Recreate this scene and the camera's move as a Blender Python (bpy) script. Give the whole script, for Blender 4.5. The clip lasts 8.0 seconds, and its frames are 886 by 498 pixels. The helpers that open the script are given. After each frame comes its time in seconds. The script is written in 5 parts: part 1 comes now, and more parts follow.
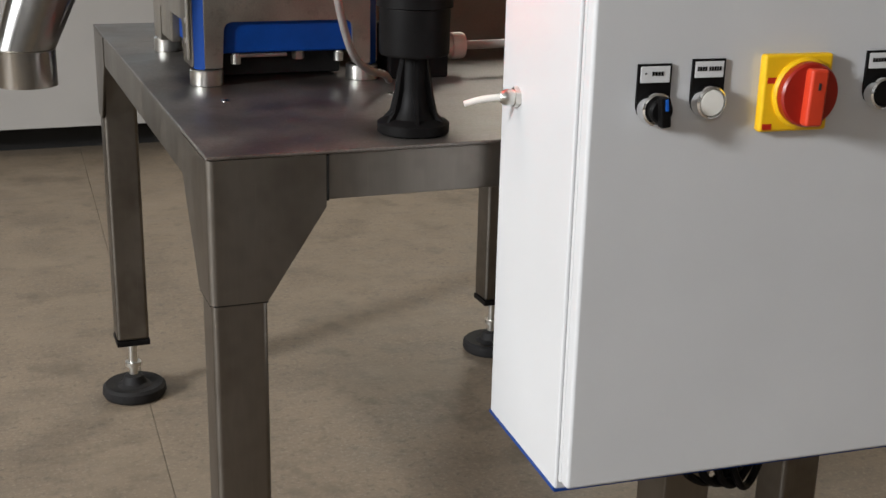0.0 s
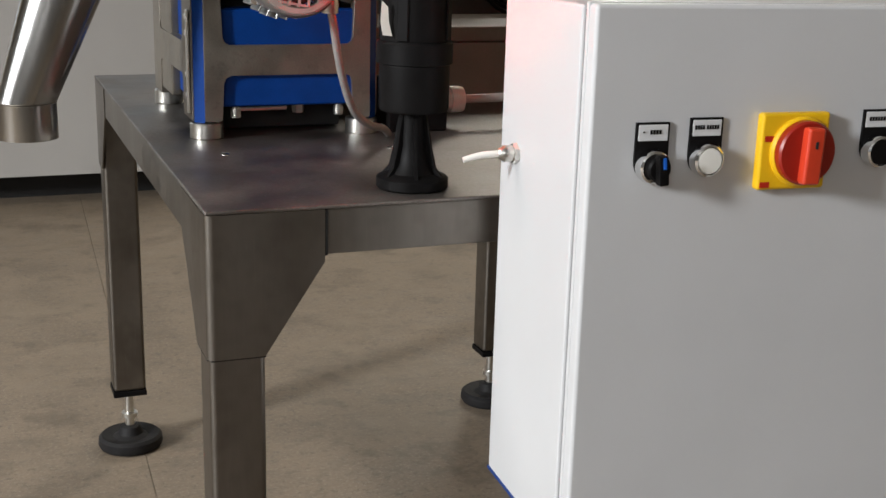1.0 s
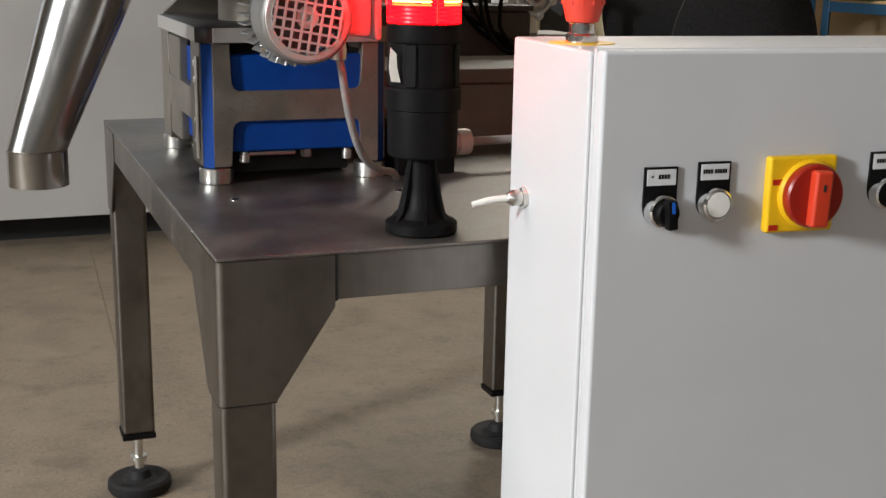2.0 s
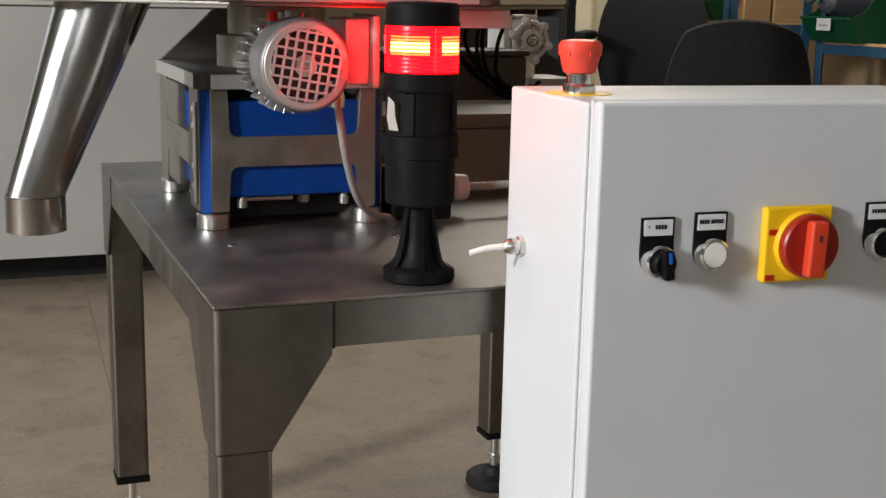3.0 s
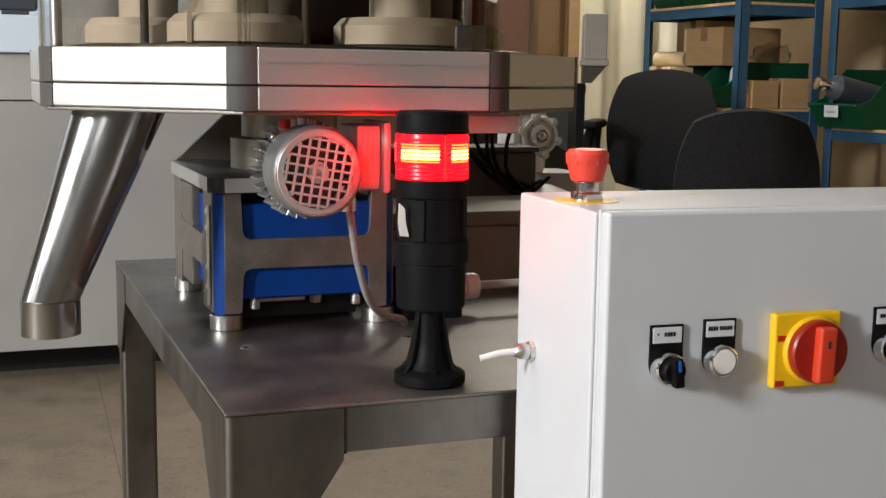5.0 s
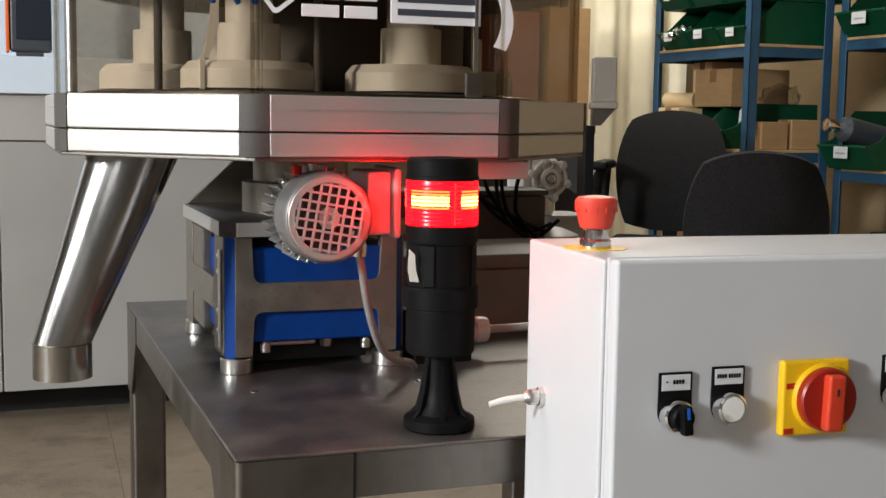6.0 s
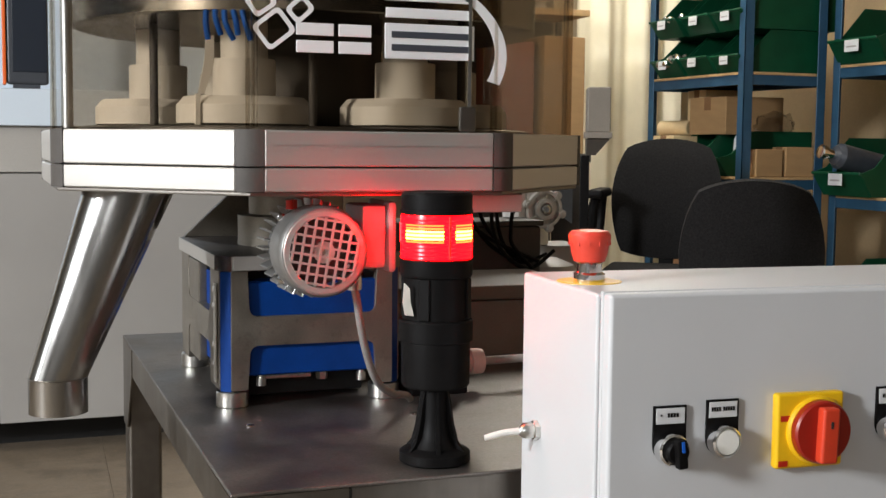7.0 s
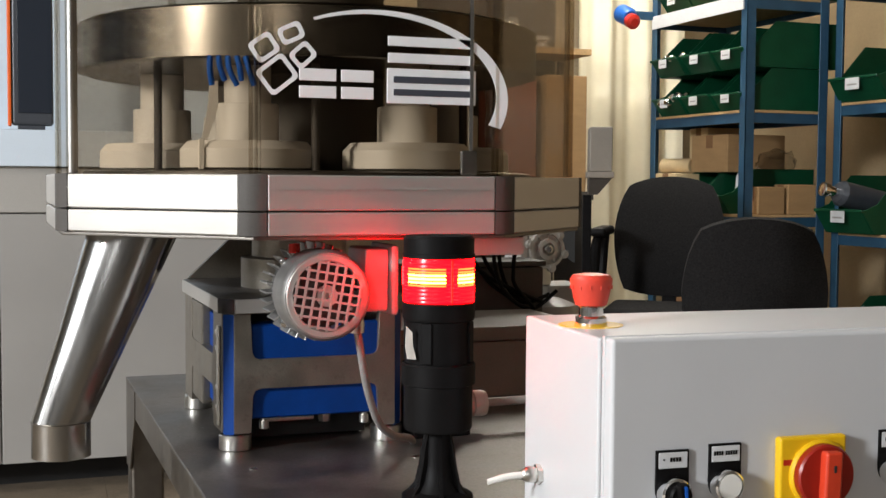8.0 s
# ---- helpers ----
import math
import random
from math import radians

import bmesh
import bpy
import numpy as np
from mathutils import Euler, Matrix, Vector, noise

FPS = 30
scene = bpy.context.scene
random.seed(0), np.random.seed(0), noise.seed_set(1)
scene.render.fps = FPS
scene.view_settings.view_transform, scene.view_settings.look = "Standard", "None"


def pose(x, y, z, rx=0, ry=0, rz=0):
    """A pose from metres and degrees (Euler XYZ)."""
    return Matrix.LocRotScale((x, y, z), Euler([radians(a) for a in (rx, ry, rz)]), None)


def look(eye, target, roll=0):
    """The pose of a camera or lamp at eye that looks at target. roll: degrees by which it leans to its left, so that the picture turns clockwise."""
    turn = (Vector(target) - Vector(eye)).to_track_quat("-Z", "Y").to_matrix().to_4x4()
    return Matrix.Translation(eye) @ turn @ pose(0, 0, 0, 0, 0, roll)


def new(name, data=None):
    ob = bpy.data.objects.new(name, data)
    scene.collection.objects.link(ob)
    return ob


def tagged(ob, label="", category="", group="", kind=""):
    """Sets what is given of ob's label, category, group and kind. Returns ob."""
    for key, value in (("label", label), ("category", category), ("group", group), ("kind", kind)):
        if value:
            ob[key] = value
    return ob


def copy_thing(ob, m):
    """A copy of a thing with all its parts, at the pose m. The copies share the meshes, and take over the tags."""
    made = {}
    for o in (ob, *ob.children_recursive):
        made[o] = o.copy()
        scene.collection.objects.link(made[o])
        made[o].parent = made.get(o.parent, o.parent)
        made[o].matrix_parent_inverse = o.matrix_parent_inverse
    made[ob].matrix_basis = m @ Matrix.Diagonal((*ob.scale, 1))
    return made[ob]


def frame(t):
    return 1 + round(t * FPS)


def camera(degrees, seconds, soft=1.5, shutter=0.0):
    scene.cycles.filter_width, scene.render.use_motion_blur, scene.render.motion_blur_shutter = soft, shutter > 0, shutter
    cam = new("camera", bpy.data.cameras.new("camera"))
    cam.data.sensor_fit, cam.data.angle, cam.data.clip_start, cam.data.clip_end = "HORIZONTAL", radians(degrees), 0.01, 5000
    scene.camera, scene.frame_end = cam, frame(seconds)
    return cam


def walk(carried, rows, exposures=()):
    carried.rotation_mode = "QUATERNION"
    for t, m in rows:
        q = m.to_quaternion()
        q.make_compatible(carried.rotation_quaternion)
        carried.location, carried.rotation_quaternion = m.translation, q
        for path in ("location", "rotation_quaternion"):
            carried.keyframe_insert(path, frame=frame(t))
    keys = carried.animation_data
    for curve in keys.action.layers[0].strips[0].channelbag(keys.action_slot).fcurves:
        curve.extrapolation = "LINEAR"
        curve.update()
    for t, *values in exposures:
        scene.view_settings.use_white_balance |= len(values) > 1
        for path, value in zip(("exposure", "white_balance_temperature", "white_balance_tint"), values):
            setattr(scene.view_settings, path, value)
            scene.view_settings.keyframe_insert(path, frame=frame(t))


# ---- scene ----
cam = camera(40.11, 8.0)
# seconds, x, y, z, yaw, pitch, roll
ROWS = [
    (0.0, -0.1938, -1.0961, 0.9185, -21.49, -17.47, 1.36),
    (0.5, -0.1953, -1.0947, 0.9228, -21.38, -16.18, 1.51),
    (1.0, -0.1932, -1.0939, 0.9268, -21.51, -15.28, 1.60),
    (1.5, -0.1951, -1.0942, 0.9326, -21.25, -14.47, 1.13),
    (3.0, -0.2000, -1.0930, 0.9467, -21.41, -11.85, 1.21),
    (3.5, -0.2006, -1.0935, 0.9565, -21.88, -10.90, 1.13),
    (4.0, -0.1961, -1.0955, 0.9591, -21.27, -10.04, 0.90),
    (4.5, -0.1982, -1.0968, 0.9647, -21.00, -9.05, 0.74),
    (6.0, -0.2033, -1.1060, 0.9794, -20.25, -6.20, 0.86),
    (6.5, -0.2033, -1.1068, 0.9823, -20.22, -5.60, 0.70),
    (7.0, -0.2027, -1.1108, 0.9864, -20.38, -4.91, 0.57),
    (7.5, -0.2023, -1.1132, 0.9900, -20.35, -4.09, 0.50),
    (8.0, -0.2033, -1.1156, 0.9938, -20.21, -3.18, 0.39),
]
walk(cam, [(t, look((x, y, z), (x - math.sin(radians(a)) * math.cos(radians(p)), y + math.cos(radians(a)) * math.cos(radians(p)), z + math.sin(radians(p))), r)) for t, x, y, z, a, p, r in ROWS],
     exposures=[(0.0, 0.0)])

# ---- light ----
world = bpy.data.worlds.new("sky")
scene.world = world
world.use_nodes = True
wn = world.node_tree.nodes
sky = wn.new("ShaderNodeTexSky")
sky.sky_type = "NISHITA"
sky.sun_disc = False
sky.sun_elevation, sky.sun_rotation = radians(40), radians(250)
wn["Background"].inputs["Strength"].default_value = 0.1
world.node_tree.links.new(sky.outputs["Color"], wn["Background"].inputs["Color"])


def area_lamp(name, x, y, z, tx, ty, tz, w, h, power, color=(1, 1, 1)):
    d = bpy.data.lights.new(name, "AREA")
    d.shape, d.size, d.size_y, d.energy, d.color = "RECTANGLE", w, h, power, color
    ob = new(name, d)
    ob.matrix_world = look((x, y, z), (tx, ty, tz))
    return ob


# daylight in the two west window openings, in the south window opening, and two unseen rows of ceiling tubes
area_lamp("window_light_west", -5.56, -1.8, 2.6, 0, -0.6, 0.9, 0.6, 1.0, 450, (0.925, 0.96, 1.0))
area_lamp("window_light_west_far", -5.56, 0.1, 1.7, 0, 0.1, 1.7, 1.3, 1.5, 24, (0.95, 0.975, 1.0))
area_lamp("window_light_south", -2.3, -3.96, 2.1, -2.3, 0, 2.1, 0.95, 0.95, 26, (0.99, 0.985, 1.0))
area_lamp("tube_light_west", -1.7, 0.6, 3.28, -1.7, 0.6, 0, 0.25, 1.5, 52, (1.0, 0.97, 0.92))
# added lamp out of view, brightens the racks and curtain
area_lamp("rack_fill_light", 2.3, 3.65, 2.88, 2.3, 3.65, 0, 0.25, 1.5, 58, (1.0, 0.955, 0.87))


# ---- materials ----
def material(name, color, rough=0.5, metal=0.0, grain=0.0, scale=20.0, bump=0.0, bump_scale=200.0, stretch=(1, 1, 1), rough_var=0.0, spots=0.0, coat=0.0, spec=0.5):
    """Base colour varied at two scales, roughness variation and fine relief, in object space."""
    m = bpy.data.materials.new(name)
    m.use_nodes = True
    nt = m.node_tree
    n, l = nt.nodes, nt.links
    b = n["Principled BSDF"]
    b.inputs["Base Color"].default_value = (*color, 1)
    b.inputs["Roughness"].default_value = rough
    b.inputs["Metallic"].default_value = metal
    b.inputs["Coat Weight"].default_value = coat
    b.inputs["Specular IOR Level"].default_value = spec
    tc = n.new("ShaderNodeTexCoord")
    mp = n.new("ShaderNodeMapping")
    mp.inputs["Scale"].default_value = stretch
    l.new(tc.outputs["Object"], mp.inputs["Vector"])
    big = n.new("ShaderNodeTexNoise")
    big.inputs["Scale"].default_value, big.inputs["Detail"].default_value = scale, 6
    l.new(mp.outputs["Vector"], big.inputs["Vector"])
    fine = n.new("ShaderNodeTexNoise")
    fine.inputs["Scale"].default_value, fine.inputs["Detail"].default_value = bump_scale, 3
    l.new(mp.outputs["Vector"], fine.inputs["Vector"])
    if grain:
        ramp = n.new("ShaderNodeMapRange")
        ramp.inputs["From Min"].default_value, ramp.inputs["From Max"].default_value = 0.3, 0.7
        ramp.inputs["To Min"].default_value, ramp.inputs["To Max"].default_value = 1 - grain, 1 + grain
        l.new(big.outputs["Fac"], ramp.inputs["Value"])
        ramp2 = n.new("ShaderNodeMapRange")
        ramp2.inputs["From Min"].default_value, ramp2.inputs["From Max"].default_value = 0.3, 0.7
        ramp2.inputs["To Min"].default_value, ramp2.inputs["To Max"].default_value = 1 - grain * 0.5, 1 + grain * 0.5
        l.new(fine.outputs["Fac"], ramp2.inputs["Value"])
        mul = n.new("ShaderNodeMath")
        mul.operation = "MULTIPLY"
        l.new(ramp.outputs[0], mul.inputs[0])
        l.new(ramp2.outputs[0], mul.inputs[1])
        hsv = n.new("ShaderNodeHueSaturation")
        hsv.inputs["Color"].default_value = (*color, 1)
        l.new(mul.outputs[0], hsv.inputs["Value"])
        out = hsv.outputs["Color"]
        if spots:
            sp = n.new("ShaderNodeTexNoise")
            sp.inputs["Scale"].default_value, sp.inputs["Detail"].default_value = 2.6, 8
            l.new(tc.outputs["Object"], sp.inputs["Vector"])
            sr = n.new("ShaderNodeMapRange")
            sr.inputs["From Min"].default_value, sr.inputs["From Max"].default_value = 0.52, 0.68
            l.new(sp.outputs["Fac"], sr.inputs["Value"])
            mix = n.new("ShaderNodeMix")
            mix.data_type = "RGBA"
            mix.inputs["B"].default_value = (color[0] * (1 - spots), color[1] * (1 - spots), color[2] * (1 - spots), 1)
            l.new(sr.outputs[0], mix.inputs["Factor"])
            l.new(out, mix.inputs["A"])
            out = mix.outputs["Result"]
        l.new(out, b.inputs["Base Color"])
    if rough_var:
        rr = n.new("ShaderNodeMapRange")
        rr.inputs["From Min"].default_value, rr.inputs["From Max"].default_value = 0.3, 0.7
        rr.inputs["To Min"].default_value, rr.inputs["To Max"].default_value = max(0.02, rough - rough_var), rough + rough_var
        l.new(big.outputs["Fac"], rr.inputs["Value"])
        l.new(rr.outputs[0], b.inputs["Roughness"])
    if bump:
        bp = n.new("ShaderNodeBump")
        bp.inputs["Strength"].default_value, bp.inputs["Distance"].default_value = bump, 0.001
        l.new(fine.outputs["Fac"], bp.inputs["Height"])
        l.new(bp.outputs["Normal"], b.inputs["Normal"])
    return m


def see_through(name, tint, gloss=0.06, rough=0.03):
    m = bpy.data.materials.new(name)
    m.use_nodes = True
    n, l = m.node_tree.nodes, m.node_tree.links
    n.remove(n["Principled BSDF"])
    tr, gl, mx = n.new("ShaderNodeBsdfTransparent"), n.new("ShaderNodeBsdfGlossy"), n.new("ShaderNodeMixShader")
    lw, pw, ad = n.new("ShaderNodeLayerWeight"), n.new("ShaderNodeMath"), n.new("ShaderNodeMath")
    tr.inputs["Color"].default_value = (*tint, 1)
    gl.inputs["Roughness"].default_value = rough
    lw.inputs["Blend"].default_value = 0.5
    pw.operation, ad.operation = "POWER", "ADD"
    pw.inputs[1].default_value, ad.inputs[1].default_value = 5.0, gloss * 0.03
    l.new(lw.outputs["Facing"], pw.inputs[0])
    l.new(pw.outputs[0], ad.inputs[0])
    l.new(ad.outputs[0], mx.inputs[0])
    l.new(tr.outputs[0], mx.inputs[1])
    l.new(gl.outputs[0], mx.inputs[2])
    l.new(mx.outputs[0], n["Material Output"].inputs["Surface"])
    return m


def lit(name, color, strength):
    m = bpy.data.materials.new(name)
    m.use_nodes = True
    b = m.node_tree.nodes["Principled BSDF"]
    b.inputs["Base Color"].default_value = (*color, 1)
    b.inputs["Emission Color"].default_value = (*color, 1)
    b.inputs["Emission Strength"].default_value = strength
    b.inputs["Roughness"].default_value = 0.2
    return m


CONCRETE = material("worn_concrete", (0.196, 0.152, 0.108), 0.58, 0, 0.16, 9.0, 0.6, 140, rough_var=0.12, spots=0.3)
GREY_WALL = material("grey_wall_paint", (0.30, 0.295, 0.285), 0.85, 0, 0.06, 3, 0.2, 90)
PLASTER = material("cream_plaster", (0.48, 0.40, 0.28), 0.8, 0, 0.06, 3, 0.2, 90)
CEIL = material("ceiling_paint", (0.38, 0.375, 0.36), 0.9, 0, 0.05, 3)
STEEL = material("brushed_stainless", (0.21, 0.192, 0.17), 0.4, 1.0, 0.06, 14, 0.1, 260, (1, 1, 0.12), rough_var=0.08)
STEEL_TOP = material("rolled_steel_sheet", (0.2, 0.18, 0.163), 0.46, 0.9, 0.28, 9, 0.12, 320, rough_var=0.12, spots=0.25)
PIPE_STEEL = material("polished_tube", (0.43, 0.42, 0.40), 0.2, 1.0, 0.05, 30, 0.06, 400, (1, 1, 0.05), rough_var=0.05)
CAST = material("machined_grey_casting", (0.23, 0.205, 0.17), 0.42, 0.75, 0.15, 25, 0.15, 500, rough_var=0.1)
ALU = material("anodised_aluminium", (0.52, 0.495, 0.46), 0.34, 0.6, 0.05, 6, 0.05, 300, (0.1, 1, 6), rough_var=0.04)
ALU_DARK = material("grey_corner_plastic", (0.075, 0.067, 0.06), 0.6, 0.0, 0.1, 20, 0.1, 400, spec=0.25)
DARK_CAST = material("dark_motor_casting", (0.12, 0.115, 0.11), 0.4, 0.7, 0.15, 40, 0.3, 500)
DARK_HOUSING = material("dark_brown_housing", (0.07, 0.06, 0.05), 0.6, 0.1, 0.12, 15)
HOUSING_BROWN = material("brown_grey_housing_paint", (0.22, 0.19, 0.155), 0.5, 0.1, 0.1, 12, 0.1, 300)
SILVER = material("silver_painted_casting", (0.36, 0.35, 0.335), 0.36, 0.75, 0.08, 60, 0.2, 600)
SILVER_PAINT = material("silver_paint", (0.42, 0.41, 0.40), 0.45, 0.15, 0.06, 40, 0.1, 500)
ALU_CAST = material("bare_cast_aluminium", (0.58, 0.57, 0.55), 0.38, 0.35, 0.1, 60, 0.2, 500)
CHROME = material("chrome", (0.8, 0.8, 0.8), 0.1, 1.0, 0.04, 40)
ZINC = material("zinc_plated", (0.68, 0.67, 0.63), 0.3, 1.0, 0.1, 80)
BLUE = material("blue_enamel", (0.002, 0.040, 0.215), 0.4, 0, 0.12, 30, 0.08, 500, spec=0.2)
HOSE_BLUE = material("blue_air_hose", (0.01, 0.10, 0.45), 0.35, 0, 0.1, 60)
BOX_WHITE = material("light_grey_powder_coat", (0.56, 0.56, 0.562), 0.42, 0, 0.025, 8, 0.12, 900, rough_var=0.05)
GASKET = material("dark_gasket", (0.16, 0.16, 0.16), 0.7)
BLACK = material("black_plastic", (0.0055, 0.005, 0.005), 0.48, 0, 0.2, 60, 0.15, 700, spec=0.09)
RUBBER = material("black_rubber", (0.012, 0.011, 0.011), 0.65, 0, 0.3, 40, 0.3, 300, spec=0.25)
FABRIC = material("black_seat_fabric", (0.011, 0.010, 0.0098), 0.9, 0, 0.5, 180, 0.8, 600, spec=0.22)
YELLOW = material("yellow_plastic", (0.80, 0.47, 0.008), 0.35, 0, 0.04, 30)
RED = material("red_plastic", (0.45, 0.018, 0.008), 0.35, 0, 0.05, 30)
RED_MUSH = material("red_mushroom_plastic", (0.72, 0.06, 0.035), 0.4, 0, 0.05, 40)
WHITE_PLASTIC = material("white_plastic", (0.78, 0.76, 0.70), 0.4, 0, 0.03, 30)
NYLON = material("off_white_nylon", (0.67, 0.64, 0.585), 0.5, 0, 0.05, 30, 0.08, 300)
LABEL = material("label_plate", (0.62, 0.62, 0.62), 0.4, 0, 0.03, 50)
LOGO = material("white_vinyl", (0.82, 0.82, 0.82), 0.5, 0, 0.02, 40)
PAPER = material("paper_tag", (0.8, 0.76, 0.68), 0.8, 0, 0.05, 30)
MACHINE = material("grey_machine_paint", (0.345, 0.33, 0.31), 0.5, 0.1, 0.06, 2.5, 0.1, 400, rough_var=0.06)
MACHINE_LIGHT = material("light_machine_paint", (0.40, 0.38, 0.35), 0.45, 0.1, 0.05, 3)
BLUE_WHITE = material("pale_blue_laminate", (0.62, 0.70, 0.78), 0.4, 0, 0.03, 4)
ORANGE = material("orange_trim", (0.75, 0.13, 0.02), 0.4, 0, 0.05, 20)
SCREEN = material("dark_grey_plastic", (0.05, 0.055, 0.065), 0.35, 0, 0.1, 20)
# near-black for dark parts and seams, and for shade painted round the gear unit
DARK = material("dark_parts_and_shade", (0.015, 0.014, 0.013), 0.8, 0, 0.2, 10)
SHELF_BLUE = material("blue_shelf_steel", (0.028, 0.085, 0.15), 0.42, 0.2, 0.15, 12, 0.1, 200)
CHIPBOARD = material("chipboard", (0.46, 0.29, 0.13), 0.8, 0, 0.15, 90, 0.3, 400)
GREEN = material("green_bin_plastic", (0.003, 0.052, 0.022), 0.42, 0, 0.18, 12, spec=0.25)
CARD = material("corrugated_card", (0.36, 0.215, 0.095), 0.85, 0, 0.08, 8, 0.2, 120, (1, 1, 4))
TAN_CARD = material("pale_tan_card", (0.62, 0.46, 0.25), 0.85, 0, 0.08, 8, 0.2, 120)
CARD_DARK = material("brown_card", (0.22, 0.11, 0.045), 0.85, 0, 0.1, 8, 0.2, 120)
CURTAIN = material("cream_curtain", (0.82, 0.74, 0.55), 0.75, 0, 0.06, 6, 0.1, 300)
EDGE = see_through("smoked_panel_edge", (0.80, 0.77, 0.72), 0.12)
SMOKED = see_through("smoked_polycarbonate", (0.83, 0.79, 0.735))
CLEAR = see_through("window_glass", (0.95, 0.97, 0.97))
FILM = see_through("clear_film", (0.8, 0.8, 0.8), rough=0.15)
RED_LENS = lit("lit_red_lens", (1.0, 0.0005, 0.0018), 16.0)
RED_CORE = lit("lit_red_core", (1.0, 0.11, 0.012), 75.0)
RED_BACK = lit("lit_red_rear_core", (1.0, 0.004, 0.004), 55.0)
RED_EDGE = lit("lit_red_outer_core", (1.0, 0.022, 0.004), 30.0)


def speckle(m, amount, scale, lo, hi, tint, stretch=(1, 1, 1)):
    """Lays small flecks and long scuffs over a material's colour."""
    n, l = m.node_tree.nodes, m.node_tree.links
    b = n["Principled BSDF"]
    old = b.inputs["Base Color"].links[0].from_socket
    tc = n.new("ShaderNodeTexCoord")
    nz = n.new("ShaderNodeTexNoise")
    nz.inputs["Scale"].default_value, nz.inputs["Detail"].default_value, nz.inputs["Roughness"].default_value = scale, 4, 0.75
    mp = n.new("ShaderNodeMapping")
    mp.inputs["Scale"].default_value = stretch
    l.new(tc.outputs["Object"], mp.inputs["Vector"])
    l.new(mp.outputs["Vector"], nz.inputs["Vector"])
    mr = n.new("ShaderNodeMapRange")
    mr.inputs["From Min"].default_value, mr.inputs["From Max"].default_value, mr.inputs["To Max"].default_value = lo, hi, amount
    l.new(nz.outputs["Fac"], mr.inputs["Value"])
    mix = n.new("ShaderNodeMix")
    mix.data_type = "RGBA"
    mix.inputs["B"].default_value = (*tint, 1)
    l.new(mr.outputs[0], mix.inputs["Factor"])
    l.new(old, mix.inputs["A"])
    l.new(mix.outputs["Result"], b.inputs["Base Color"])


speckle(CONCRETE, 0.55, 130, 0.53, 0.66, (0.31, 0.265, 0.205))
speckle(CONCRETE, 0.6, 60, 0.54, 0.66, (0.09, 0.075, 0.06))
speckle(CONCRETE, 0.6, 2.6, 0.47, 0.62, (0.25, 0.197, 0.14))
speckle(CONCRETE, 0.6, 6, 0.54, 0.66, (0.115, 0.09, 0.064))
speckle(CONCRETE, 0.4, 6, 0.54, 0.70, (0.10, 0.078, 0.056), (0.8, 1.5, 1))
speckle(CONCRETE, 0.7, 210, 0.68, 0.74, (0.42, 0.39, 0.34))
speckle(STEEL, 0.45, 5, 0.48, 0.66, (0.085, 0.072, 0.058))
speckle(STEEL, 0.5, 60, 0.62, 0.70, (0.24, 0.22, 0.19), (3, 3, 0.15))
speckle(STEEL_TOP, 0.6, 120, 0.66, 0.72, (0.40, 0.38, 0.34), (1, 0.2, 1))
speckle(STEEL_TOP, 0.35, 45, 0.62, 0.72, (0.34, 0.32, 0.29))
speckle(STEEL_TOP, 0.4, 7, 0.52, 0.66, (0.10, 0.085, 0.075))
speckle(STEEL, 0.3, 25, 0.58, 0.72, (0.17, 0.15, 0.125))
speckle(CAST, 0.4, 40, 0.56, 0.70, (0.12, 0.10, 0.08))


# ---- mesh helpers ----
def box(x0, x1, y0, y1, z0, z1, bevel=0.0, seg=2, bm=None, m=None):
    out = bm or bmesh.new()
    b = bmesh.new()
    bmesh.ops.create_cube(b, size=1)
    for v in b.verts:
        v.co = Vector(((x0 + x1) / 2 + v.co.x * (x1 - x0), (y0 + y1) / 2 + v.co.y * (y1 - y0), (z0 + z1) / 2 + v.co.z * (z1 - z0)))
    if bevel:
        bmesh.ops.bevel(b, geom=b.edges[:], offset=bevel, segments=seg, affect="EDGES", profile=0.5)
    return put(b, out, m)


def put(b, out, m=None):
    if m:
        b.transform(m)
    me = bpy.data.meshes.new("tmp")
    b.to_mesh(me)
    b.free()
    out.from_mesh(me)
    bpy.data.meshes.remove(me)
    return out


def lathe(profile, seg=40, bm=None, m=None, caps=True):
    """A turned shape about z from (radius, height) pairs, from below to above, closed at both ends."""
    out = bm or bmesh.new()
    b = bmesh.new()
    rings = []
    for r, z in profile:
        rings.append([b.verts.new((r * math.cos(2 * math.pi * k / seg), r * math.sin(2 * math.pi * k / seg), z)) for k in range(seg)])
    for a, c in zip(rings, rings[1:]):
        for k in range(seg):
            b.faces.new((a[k], a[(k + 1) % seg], c[(k + 1) % seg], c[k]))
    if caps and profile[0][0] > 1e-5:
        b.faces.new(rings[0][::-1])
    if caps and profile[-1][0] > 1e-5:
        b.faces.new(rings[-1])
    return put(b, out, m)


def prism(poly, z0, z1, bevel=0.0, bm=None, m=None):
    """A straight prism over a plan polygon given counter-clockwise."""
    out = bm or bmesh.new()
    b = bmesh.new()
    lo = [b.verts.new((x, y, z0)) for x, y in poly]
    hi = [b.verts.new((x, y, z1)) for x, y in poly]
    b.faces.new(lo[::-1])
    b.faces.new(hi)
    n = len(poly)
    for k in range(n):
        b.faces.new((lo[k], lo[(k + 1) % n], hi[(k + 1) % n], hi[k]))
    if bevel:
        bmesh.ops.bevel(b, geom=b.edges[:], offset=bevel, segments=2, affect="EDGES", profile=0.5)
    return put(b, out, m)


